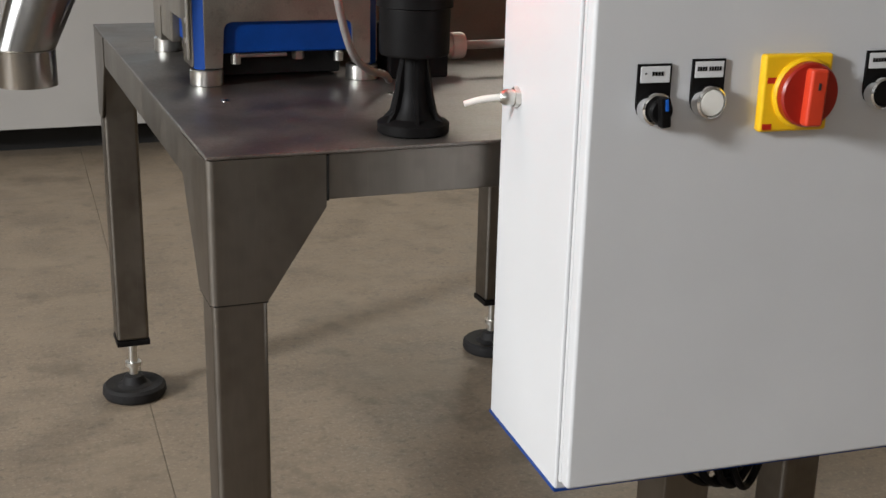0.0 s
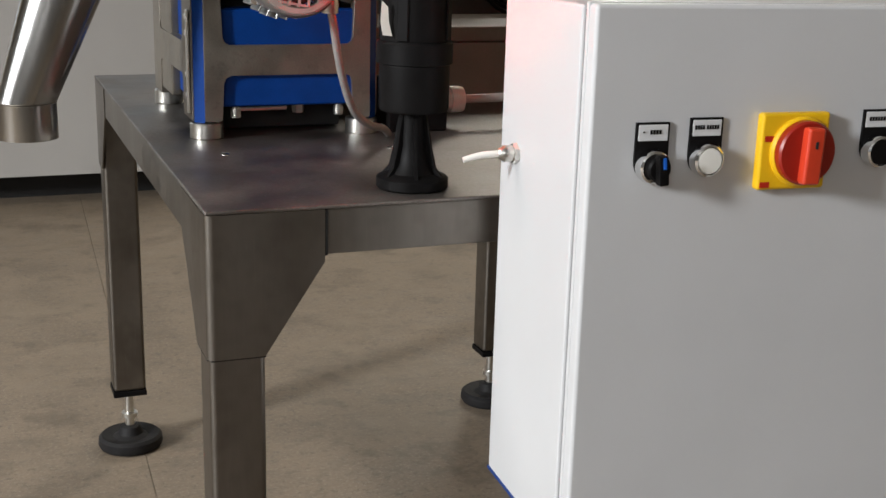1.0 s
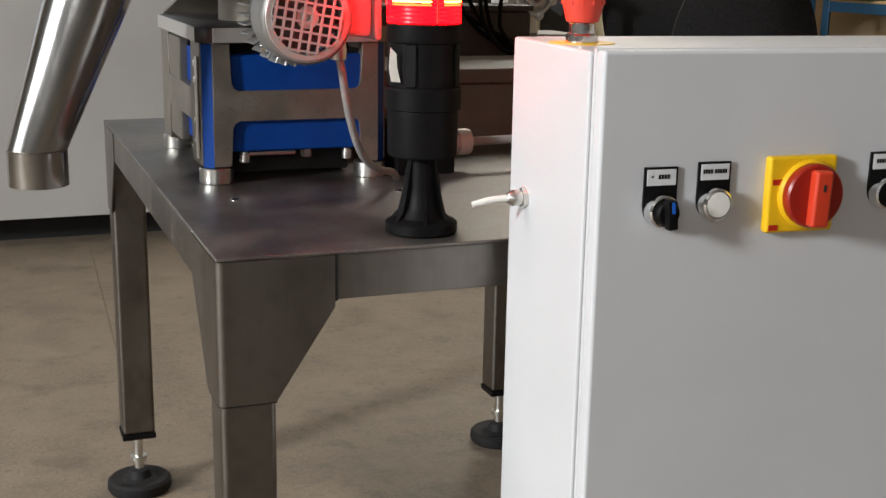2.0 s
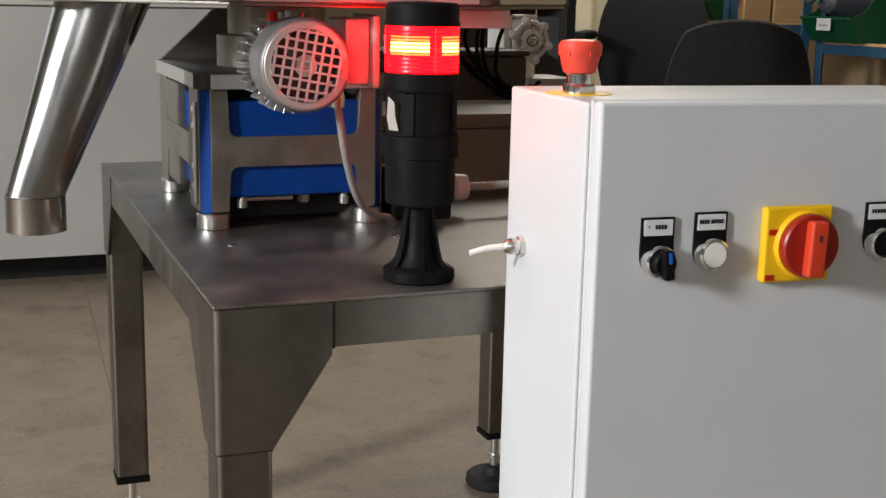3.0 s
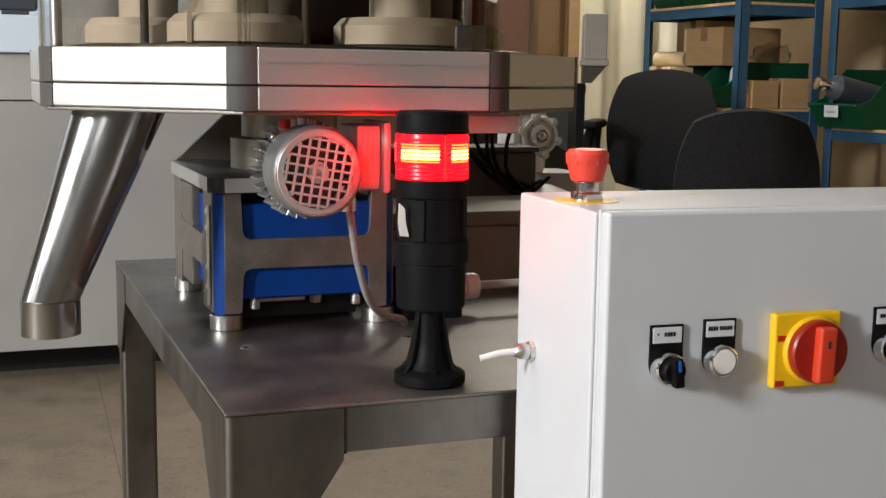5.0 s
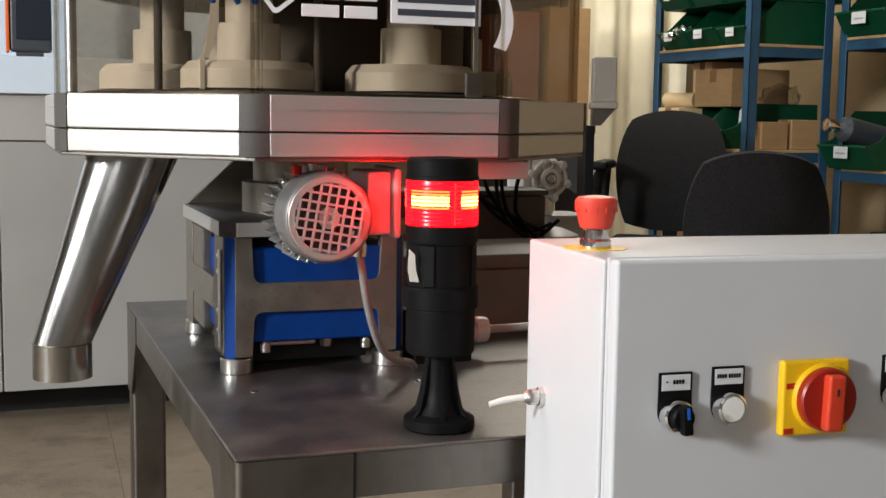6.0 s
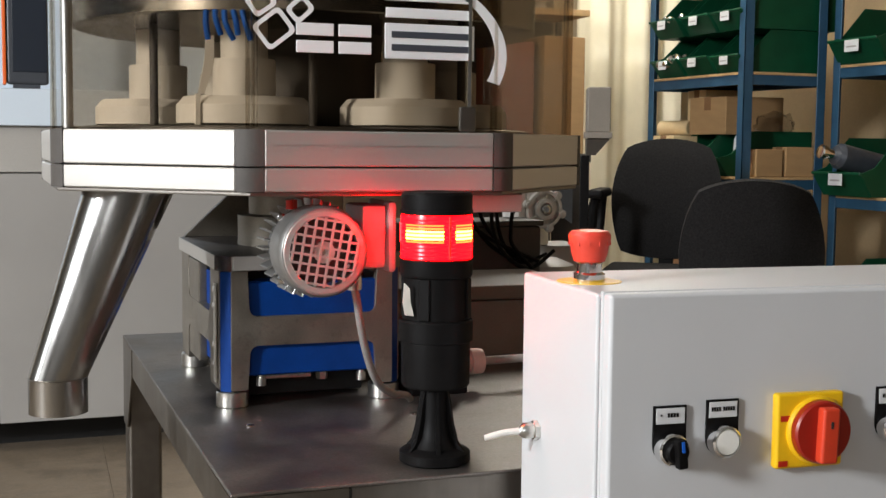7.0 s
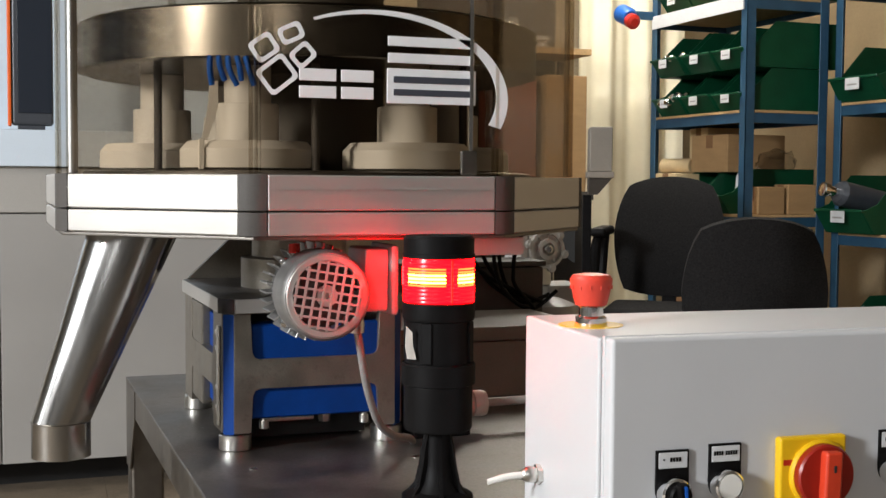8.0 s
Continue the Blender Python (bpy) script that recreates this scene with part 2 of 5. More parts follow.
def tube(points, r, seg=12, bm=None, m=None, steps=8):
    """A round bar or cable along a smooth line through the points; r: one radius or one per point."""
    out = bm or bmesh.new()
    b = bmesh.new()
    p = [Vector(q) for q in points]
    rad = [r] * len(p) if isinstance(r, (int, float)) else list(r)
    line = []
    for k in range(len(p) - 1):
        a0, a1, a2, a3 = p[max(k - 1, 0)], p[k], p[k + 1], p[min(k + 2, len(p) - 1)]
        for s in range(steps):
            t = s / steps
            line.append((0.5 * ((2 * a1) + (a2 - a0) * t + (2 * a0 - 5 * a1 + 4 * a2 - a3) * t * t + (3 * a1 - a0 - 3 * a2 + a3) * t ** 3), rad[k] + (rad[k + 1] - rad[k]) * t))
    line.append((p[-1], rad[-1]))
    rings = []
    side = None
    for k, (c, rr) in enumerate(line):
        d = (line[min(k + 1, len(line) - 1)][0] - line[max(k - 1, 0)][0]).normalized()
        if side is None:
            side = d.orthogonal().normalized()
        side = (side - d * side.dot(d)).normalized()
        up = d.cross(side)
        rings.append([b.verts.new(c + rr * (math.cos(2 * math.pi * j / seg) * side + math.sin(2 * math.pi * j / seg) * up)) for j in range(seg)])
    for a, c in zip(rings, rings[1:]):
        for j in range(seg):
            b.faces.new((a[j], a[(j + 1) % seg], c[(j + 1) % seg], c[j]))
    b.faces.new(rings[0][::-1])
    b.faces.new(rings[-1])
    return put(b, out, m)


def part(name, bm, mat, parent=None, label="", smooth=True):
    bmesh.ops.recalc_face_normals(bm, faces=bm.faces[:])
    me = bpy.data.meshes.new(name)
    bm.to_mesh(me)
    bm.free()
    me.materials.append(mat)
    if smooth:
        me.polygons.foreach_set("use_smooth", [True] * len(me.polygons))
        me.set_sharp_from_angle(angle=radians(32))
    ob = new(name, me)
    if smooth and len(me.polygons) > 6:
        wm = ob.modifiers.new("normals", "WEIGHTED_NORMAL")
        wm.keep_sharp, wm.weight = True, 100
    if parent:
        ob.parent = parent
    if label:
        ob["label"] = label
    return ob


def thing(name, m, label, category, group="", kind=""):
    ob = new(name)
    ob.empty_display_size = 0.05
    ob.matrix_basis = m
    return tagged(ob, label, category, group, kind)


FACE_FRONT = pose(0, 0, 0, 90)     # turns a shape's z axis to -y

# ---- the room ----
floor = thing("floor", pose(0, 0, 0), "worn brown-grey concrete workshop floor with a joint", "floor", kind="structure")
part("bed", box(-5.7, 4.1, -4.1, 5.2, -0.2, -0.0115), CONCRETE, floor)
part("slab", prism([(-5.65, -4.05), (-0.1197, -4.05), (0.1922, 5.15), (-5.65, 5.15)], -0.011, 0, 0.0006), CONCRETE, floor, smooth=False)
part("slab", prism([(-0.1188, -4.05), (4.05, -4.05), (4.05, 5.15), (0.1931, 5.15)], -0.011, 0, 0.0006), CONCRETE, floor, smooth=False)


def wall(name, bm, label, mat=None):
    return tagged(part(name, bm, mat or GREY_WALL, None, smooth=False), label, "wall", kind="structure")


w = bmesh.new()
for a in ((-4.05, -2.25, 0, 3.4), (-1.35, -0.6, 0, 3.4), (0.8, 5.15, 0, 3.4), (-2.25, -1.35, 0, 2.0), (-2.25, -1.35, 3.2, 3.4), (-0.6, 0.8, 0, 0.9), (-0.6, 0.8, 2.5, 3.4)):
    box(-5.8, -5.6, a[0], a[1], a[2], a[3], bm=w)
wall("wall_west", w, "grey painted wall with two window openings")
w = bmesh.new()
for a in ((-5.6, -2.85, 0, 3.4), (-1.75, 3.95, 0, 3.4), (-2.85, -1.75, 0, 1.55), (-2.85, -1.75, 2.65, 3.4)):
    box(a[0], a[1], -4.2, -4.0, a[2], a[3], bm=w)
# wall out of view; its dark grey is there to reduce bounced light
wall("wall_south", w, "unseen wall with a window opening, kept dark grey to cut bounce light", material("low_bounce_wall_grey", (0.13, 0.125, 0.12), 0.85, 0, 0.06, 3, 0.2, 90))
wall("wall_east", box(3.95, 4.1, -4.0, 5.0, 0, 3.4), "plain tan painted wall", material("tan_wall_paint", (0.42, 0.31, 0.18), 0.8, 0, 0.08, 4, 0.2, 90))
wall("wall_north", box(-5.6, 3.95, 5.0, 5.15, 0, 3.4), "plain cream plastered wall", PLASTER)
tagged(part("ceiling", box(-5.8, 4.1, -4.2, 5.15, 3.4, 3.55), CEIL, None, smooth=False), "plain pale workshop ceiling", "ceiling", kind="structure")


def window(name, m, width, height, label):
    """A framed window in an opening, built in the xz plane round its centre."""
    t = thing(name, m, label, "window", kind="structure")
    f = bmesh.new()
    for a in (-1, 1):
        box(a * width / 2 - 0.03, a * width / 2 + 0.03, -0.03, 0.03, -height / 2, height / 2, 0.004, bm=f)
        box(-width / 2, width / 2, -0.03, 0.03, a * height / 2 - 0.03, a * height / 2 + 0.03, 0.004, bm=f)
    box(-0.03, 0.03, -0.03, 0.03, -height / 2, height / 2, 0.004, bm=f)
    part("window_frame", f, WHITE_PLASTIC, t)
    for a in (-1, 1):
        p = part("pane", box(a * width / 4 - width / 4 + 0.03, a * width / 4 + width / 4 - 0.03, -0.004, 0.004, -height / 2 + 0.03, height / 2 - 0.03), CLEAR, t)
        p.visible_shadow = False
    return t


window("window_1", pose(-5.7, -1.8, 2.6, 0, 0, 90), 0.9, 1.2, "narrow white-framed workshop window")
window("window_3", pose(-5.7, 0.1, 1.7, 0, 0, 90), 1.4, 1.6, "wide white-framed workshop window")
window("window_2", pose(-2.3, -4.1, 2.1), 1.1, 1.1, "white-framed workshop window")

# batten housing out of view, made to go with the added rack lamp
tl = thing("ceiling_light", pose(2.3, 3.65, 3.0), "unseen white batten ceiling light with a long tube", "lamp", "ceiling lights")
part("housing", box(-0.06, 0.06, -0.8, 0.8, -0.06, 0, 0.01), WHITE_PLASTIC, tl)
copy_thing(tl, pose(-1.7, 0.6, 3.4))
for ry_ in (-0.6, 0.6):
    part("suspension_rod", lathe([(0.006, 0), (0.006, 0.4)], 10, m=pose(0, ry_, 0)), ZINC, tl)

# ---- steel table ----
H = 0.658
TW, TD, LEG = 0.757, 1.0, 0.055


table = thing("steel_table", pose(0, 0, 0), "welded stainless steel machine table with corner gussets on levelling feet", "table")
part("tabletop", box(0, TW, 0, TD, H - 0.004, H, 0.0018, 3), STEEL_TOP, table, "dull rolled steel sheet top, stained")


for lx, ly in ((0.0024, 0.0045), (0.0024, TD - LEG - 0.0024), (TW - LEG - 0.0024, TD - LEG - 0.0024), (TW - LEG - 0.0024, 0.0045)):
    lg = part("leg", box(lx, lx + LEG, ly, ly + LEG, 0.113, H - 0.0045, 0.0065, 3), STEEL, table)
    part("end_cap", box(lx - 0.001, lx + LEG + 0.001, ly - 0.001, ly + LEG + 0.001, 0.103, 0.1135, 0.002), BLACK, lg, "black plastic end cap")
    cx, cy = lx + LEG / 2, ly + LEG / 2
    part("spindle", lathe([(0.008, 0.03), (0.008, 0.056), (0.014, 0.0565), (0.014, 0.064), (0.008, 0.0645), (0.008, 0.103)], 6 * 4, m=pose(cx, cy, 0)), ZINC, lg, "zinc threaded spindle with nut")
    fb = lathe([(0.044, 0.0), (0.053, 0.002), (0.056, 0.008), (0.055, 0.019), (0.050, 0.0235), (0.044, 0.0225), (0.030, 0.020), (0.022, 0.025), (0.016, 0.038), (0.008, 0.041)], 52, m=pose(cx, cy, 0))
    part("foot", fb, RUBBER, lg, "round black rubber levelling foot")

# beams between the gussets, a hand's width in from the corners
G = 0.1155
part("beam", box(G + 0.0034, TW - G - 0.0034, 0.0058, 0.04, H - 0.051, H - 0.0045, 0.0025), STEEL, table)
part("beam", box(G + 0.0008, TW - G - 0.0008, TD - 0.04, TD - 0.0015, H - 0.051, H - 0.0045, 0.0025), STEEL, table)
part("beam", box(0.0015, 0.04, 0.135, TD - 0.135, H - 0.051, H - 0.0045, 0.0025), STEEL, table)
part("beam", box(TW - 0.04, TW - 0.0015, 0.135, TD - 0.135, H - 0.051, H - 0.0045, 0.0025), STEEL, table)


def gusset(m):
    """A folded sheet round one corner: two faces that taper towards the leg, with a rounded fold."""
    bm = bmesh.new()
    z1, zk, z0, t, r = H - 0.0042, H - 0.056, H - 0.147, 0.0022, 0.008
    n = 8
    fold = [(r - r * math.cos(a * math.pi / 2 / n), r - r * math.sin(a * math.pi / 2 / n)) for a in range(n + 1)]
    outline = [(0, 0.135, zk + 0.008, z1), (0, 0.06, z0, z1)] + [(x, y, z0, z1) for x, y in fold] + [(0.056, 0, z0, z1), (G, 0, zk, z1)]
    outer, inner = [], []
    for k, (x, y, lo, hi) in enumerate(outline):
        dx, dy = (t, 0) if k < 2 else ((0, t) if k > len(outline) - 3 else ((r - x) / r * t, (r - y) / r * t))
        outer.append((bm.verts.new((x, y, lo)), bm.verts.new((x, y, hi))))
        inner.append((bm.verts.new((x + dx, y + dy, lo)), bm.verts.new((x + dx, y + dy, hi))))
    for a, b, flip in ((outer, outer, 0), (inner, inner, 1)):
        for p, q in zip(a, a[1:]):
            bm.faces.new((p[0], q[0], q[1], p[1]))
    for k in range(len(outline) - 1):
        bm.faces.new((outer[k][0], inner[k][0], inner[k + 1][0], outer[k + 1][0]))
        bm.faces.new((outer[k][1], inner[k][1], inner[k + 1][1], outer[k + 1][1]))
    for k in (0, -1):
        bm.faces.new((outer[k][0], outer[k][1], inner[k][1], inner[k][0]))
    bm.transform(m)
    return bm


for mx in (Matrix(), Matrix.Translation((0, TD, 0)) @ Matrix.Diagonal((1, -1, 1, 1)), Matrix.Translation((TW, 0, 0)) @ Matrix.Diagonal((-1, 1, 1, 1)), Matrix.Translation((TW, TD, 0)) @ Matrix.Diagonal((-1, -1, 1, 1))):
    part("gusset", gusset(mx), STEEL, table, "folded stainless corner gusset")
part("weld_seam", box(G + 0.0003, G + 0.0033, 0.0012, 0.0056, H - 0.0505, H - 0.0048, 0.0004, 1), DARK, table, "dark weld seam")
part("weld_seam", box(0.0034, 0.0570, 0.0022, 0.0044, H - 0.1492, H - 0.1472, 0.0004, 1), DARK, table, "dark weld seam")
part("weld_seam", box(0.0004, 0.0023, 0.0068, 0.0580, H - 0.1492, H - 0.1472, 0.0004, 1), DARK, table, "dark weld seam")
for k, (hx, hy) in enumerate(((0.073, 0.269), (0.273, 0.269))):
    sc = thing("bolt", pose(hx, hy, H), "small bright bolt head set in the steel tabletop", "bolt", "tabletop bolts")
    part("head", lathe([(0.005, 0), (0.005, 0.001), (0.0032, 0.0022), (0, 0.0024)], 18), CHROME, sc)

# ---- signal tower ----
tower = thing("signal_tower", pose(0.224, 0.057, H), "black stack light with a lit red lens on a ribbed foot", "signal light")
ft = lathe([(0.0345, 0), (0.037, 0.002), (0.037, 0.011), (0.0345, 0.013), (0.025, 0.016), (0.0185, 0.026), (0.0145, 0.045), (0.0135, 0.076), (0.013, 0.08)], 48)
for k in range(6):
    m = pose(0, 0, 0, 0, 0, 60 * k + 18)
    rib = bmesh.new()
    prof = [(0.008, 0.012), (0.034, 0.012), (0.0255, 0.022), (0.021, 0.04), (0.0175, 0.062), (0.0145, 0.076), (0.008, 0.076)]
    a = [rib.verts.new((x, -0.002, z)) for x, z in prof]
    c = [rib.verts.new((x, 0.002, z)) for x, z in prof]
    rib.faces.new(a)
    rib.faces.new(c[::-1])
    for j in range(len(prof)):
        rib.faces.new((a[j], a[(j + 1) % len(prof)], c[(j + 1) % len(prof)], c[j]))
    rib.transform(m)
    part("rib", rib, BLACK, tower, smooth=False)
part("foot", ft, BLACK, tower, "flared ribbed black plastic foot")
part("base_housing", lathe([(0.013, 0.0795), (0.034, 0.08), (0.0355, 0.0825), (0.0358, 0.124), (0.0355, 0.127)], 56), BLACK, tower)
part("collar", lathe([(0.0355, 0.127), (0.0385, 0.128), (0.0385, 0.148), (0.0370, 0.150)], 56), BLACK, tower)
mid = lathe([(0.0345, 0.1502), (0.0345, 0.193), (0.0365, 0.194), (0.0375, 0.197), (0.0375, 0.2115), (0.036, 0.2125)], 56)
for k in range(4):
    part("module_rib", box(0.0335, 0.0365, -0.006, 0.006, 0.151, 0.193, 0.001, 1, m=pose(0, 0, 0, 0, 0, 90 * k - 40)), BLACK, tower)
part("dark_module", mid, BLACK, tower, "unlit black module")
prof = [(0.0362, 0.2127)]
for k in range(11):
    z = 0.2135 + k * 0.0040
    prof += [(0.0372, z), (0.0366, z + 0.0022)]
prof += [(0.0362, 0.2575)]
lens = part("lens", lathe(prof, 56), RED_LENS, tower, "glowing red ribbed lens")
for k, (a0, a1) in enumerate(((-172, -92), (-86, -30), (116, 180))):
    for row, (z0, z1) in enumerate(((0.2302, 0.2318), (0.2332, 0.2352), (0.2366, 0.2390), (0.2404, 0.2424), (0.2438, 0.2456), (0.2470, 0.2484))):
        g = bmesh.new()
        pts = []
        for j in range(13):
            a = radians(a0 + 7 + (a1 - a0 - 14) * j / 12)
            pts.append((0.0377 * math.cos(a), 0.0377 * math.sin(a)))
        lo = [g.verts.new((x, y, z0)) for x, y in pts]
        hi = [g.verts.new((x, y, z1)) for x, y in pts]
        lo2 = [g.verts.new((x * 0.98, y * 0.98, z0)) for x, y in pts]
        hi2 = [g.verts.new((x * 0.98, y * 0.98, z1)) for x, y in pts]
        for j in range(12):
            g.faces.new((lo[j], lo[j + 1], hi[j + 1], hi[j]))
            g.faces.new((hi[j], hi[j + 1], hi2[j + 1], hi2[j]))
            g.faces.new((lo2[j], lo2[j + 1], lo[j + 1], lo[j]))
        part("lamp_element", g, RED_BACK if k > 1 else (RED_CORE if 0 < row < 4 else RED_EDGE), lens, "bright glowing filament band")
part("lens_rib", box(0.0368, 0.0385, -0.0012, 0.0012, 0.2135, 0.257, 0.0005, 1, m=pose(0, 0, 0, 0, 0, -89)), RED, lens)
part("cap", lathe([(0.036, 0.2575), (0.0375, 0.258), (0.0375, 0.262), (0.0365, 0.2625), (0.0365, 0.2775), (0.034, 0.2805), (0, 0.282)], 56), BLACK, tower)
tag = bmesh.new()
ring = [(-0.0345, 0.190), (-0.029, 0.184), (-0.0275, 0.170), (-0.0245, 0.156), (-0.0335, 0.157), (-0.0365, 0.170)]
fr = [tag.verts.new((x, -0.028 - 0.002 * (k % 2), z)) for k, (x, z) in enumerate(ring)]
bk = [tag.verts.new((x, -0.0274 - 0.002 * (k % 2), z)) for k, (x, z) in enumerate(ring)]
tag.faces.new(fr)
tag.faces.new(bk[::-1])
for j in range(6):
    tag.faces.new((fr[j], fr[(j + 1) % 6], bk[(j + 1) % 6], bk[j]))
tag.transform(Matrix.Translation((-0.007, 0.008, 0)))
part("paper_tag", tag, PAPER, tower, "small torn white paper tag")

# ---- gear unit under the turntable ----
GX0, GX1, GY0, GY1 = 0.056, 0.290, 0.366, 0.70
gear = thing("index_drive", pose(0, 0, H), "blue and grey cast indexing gear unit on round steel feet", "gear unit")
Z0, Z1 = 0.020, 0.171
c = 0.013
body = [(GX0 + c, GY0), (GX1 - c, GY0), (GX1, GY0 + c), (GX1, GY1 - c), (GX1 - c, GY1), (GX0 + c, GY1), (GX0, GY1 - c), (GX0, GY0 + c)]
inset = [(x + (0.012 if x < 0.17 else -0.012), y + (0.012 if y < 0.5 else -0.012)) for x, y in body]
part("core", prism(inset, 0.0385, 0.157), BLUE, gear, "glossy blue enamel core")
# added block: stops light passing below the housing and darkens the underside
part("underside_blocker", box(GX0 + 0.035, GX1 - 0.035, GY0 + 0.06, GY1 - 0.035, 0.003, 0.0384, 0.003), DARK, gear, "added dark block that keeps light out under the housing")
# near-black block, puts the shade below the top plate into colour
part("gap_shade", prism([(GX0 + 0.04, GY0 + 0.04), (GX1 - 0.04, GY0 + 0.04), (GX1 - 0.04, GY1 - 0.04), (GX0 + 0.04, GY1 - 0.04)], 0.1571, Z1), DARK, gear, "dark block for the shade under the top plate")


def rounded(points):
    """A polygon whose corners (x, z, radius) are rounded off."""
    out = []
    n = len(points)
    for k, (x, z, r) in enumerate(points):
        p, a0, a1 = Vector((x, z)), Vector(points[k - 1][:2]), Vector(points[(k + 1) % n][:2])
        if not r:
            out.append((x, z))
            continue
        p0, p1 = p + (a0 - p).normalized() * r, p + (a1 - p).normalized() * r
        for j in range(6):
            t = j / 5
            q = p0 * (1 - t) ** 2 + p * 2 * t * (1 - t) + p1 * t * t
            out.append((q.x, q.y))
    return out


def cast_frame(w_, col, bar0, bar1):
    """An H of two columns and a cross bar with filleted inner corners, over 0..w_."""
    r = 0.009
    return rounded([(0, Z0 + 0.002, 0.002), (col, Z0 + 0.002, 0.002), (col + 0.003, bar0, r), (w_ - col - 0.003, bar0, r), (w_ - col, Z0 + 0.002, 0.002), (w_, Z0 + 0.002, 0.002),
                    (w_, Z1, 0), (w_ - col, Z1, 0), (w_ - col - 0.002, bar1, r), (col + 0.002, bar1, r), (col, Z1, 0), (0, Z1, 0)])


FW, FD = GX1 - GX0 - 2 * c, GY1 - GY0 - 2 * c
for y in (GY0 + 0.016, GY1):
    part("end_frame", prism(cast_frame(FW, 0.021, 0.0775, 0.1139), 0, 0.016, 0.0009, m=pose(GX0 + c, y, 0, 90)), CAST, gear, "grey cast frame with filleted openings")
for x in (GX0, GX1 - 0.016):
    part("side_frame", prism(cast_frame(FD, 0.062, 0.072, 0.112), 0, 0.016, 0.0009, m=pose(x, GY0 + c, 0, 0, 0, 90) @ pose(0, 0, 0, 90)), CAST, gear, "grey cast frame with filleted openings")
    part("side_web", box(x + 0.001, x + 0.015, GY0 + 0.175, GY0 + 0.27, Z0 + 0.01, Z1 - 0.004, 0.003), CAST, gear)
for cx, cy in ((GX0, GY0), (GX1, GY0), (GX1, GY1), (GX0, GY1)):
    sx, sy = (1 if cx == GX0 else -1), (1 if cy == GY0 else -1)
    pl = [(cx + sx * 0.0012, cy + sy * c), (cx + sx * c, cy + sy * 0.0012), (cx + sx * c, cy + sy * c)]
    if sx * sy < 0:
        pl = pl[::-1]
    part("corner", prism(pl, Z0, Z1 - 0.001, 0.001), BLUE, gear, "blue enamel chamfered corner")
    part("foot", lathe([(0.0195, 0), (0.0205, 0.001), (0.0205, 0.018), (0.0195, 0.0195)], 36, m=pose(cx + sx * 0.018, cy + sy * 0.02, 0)), ZINC, gear, "round bright steel foot")
# blue panels set back between the columns
for z0, z1 in ((0.0386, 0.080), (0.110, 0.1565)):
    part("panel", box(GX0 + c + 0.019, GX1 - c - 0.019, GY0 + 0.006, GY0 + 0.0125, z0, z1, 0.003, 3), BLUE, gear, "recessed blue enamel panel")
part("conduit_clip", box(GX0 - 0.004, GX0 - 0.0005, GY0 + 0.02, GY0 + 0.03, 0.03, 0.155, 0.0015), ZINC, gear, "bright strip beside the corner")
for bx in (GX0 + 0.052, GX1 - 0.052):
    part("bolt", lathe([(0.0042, 0), (0.0062, 0.001), (0.0062, 0.011), (0.0042, 0.0112), (0.0042, 0.0135)], 12, m=pose(bx, GY0 + 0.009, 0.025)), ZINC, gear, "zinc bolt under the housing")
for bz in (0.05, 0.075, 0.125, 0.145):
    part("screw", lathe([(0.004, 0), (0.0045, 0.002), (0.002, 0.003)], 12, m=pose(GX0 - 0.0005, GY0 + 0.04, bz, 0, -90, 0)), CHROME, gear)
part("drain_bracket", box(0.115, 0.175, GY0 + 0.02, GY0 + 0.05, 0.031, 0.0365, 0.0015), ZINC, gear)
part("drain_plug", lathe([(0.007, 0.027), (0.008, 0.031), (0.008, 0.038)], 6, m=pose(0.19, GY0 + 0.025, 0)), ZINC, gear)
o_ = 0.003
part("top_plate", prism([(GX0 + c, GY0 - o_), (GX1 - c, GY0 - o_), (GX1 + o_, GY0 + c), (GX1 + o_, GY1 - c), (GX1 - c, GY1 + o_), (GX0 + c, GY1 + o_), (GX0 - o_, GY1 - c), (GX0 - o_, GY0 + c)], Z1, Z1 + 0.019, 0.0012), STEEL_TOP, gear, "octagonal machined steel top plate")
part("plate_edge", box(GX0 + c + 0.002, GX1 - c - 0.002, GY0 - o_ - 0.0015, GY0 - o_, Z1 + 0.001, Z1 + 0.0185, 0.0004, 1), ALU, gear, "bright ground plate edge")
part("plate_edge", box(GX0 - o_ - 0.0015, GX0 - o_, GY0 + c + 0.002, GY1 - c - 0.002, Z1 + 0.001, Z1 + 0.0185, 0.0004, 1), ALU, gear, "bright ground plate edge")
part("corner_plate", prism([(GX0 - o_ - 0.0018, GY0 + c + 0.001), (GX0 + c, GY0 - o_ - 0.0018), (GX0 + c + 0.002, GY0 - o_), (GX0 - o_, GY0 + c + 0.003)], Z1 + 0.0005, Z1 + 0.0188), CHROME, gear, "bright ground chamfer")
part("rear_web", prism([(GX0 + 0.003, Z1 + 0.0195), (GX1 - 0.003, Z1 + 0.0195), (GX1 - 0.076, 0.262), (GX0 + 0.080, 0.262)], 0, 0.012, 0.0012, m=pose(0, GY1 - 0.004, 0, 90)), CAST, gear, "dark steel web rising to the guard")
part("output_flange", lathe([(0.08, 0), (0.08, 0.04), (0.065, 0.042), (0.065, 0.0775)], 48, m=pose(0.19, 0.53, Z1 + 0.0195)), CAST, gear)

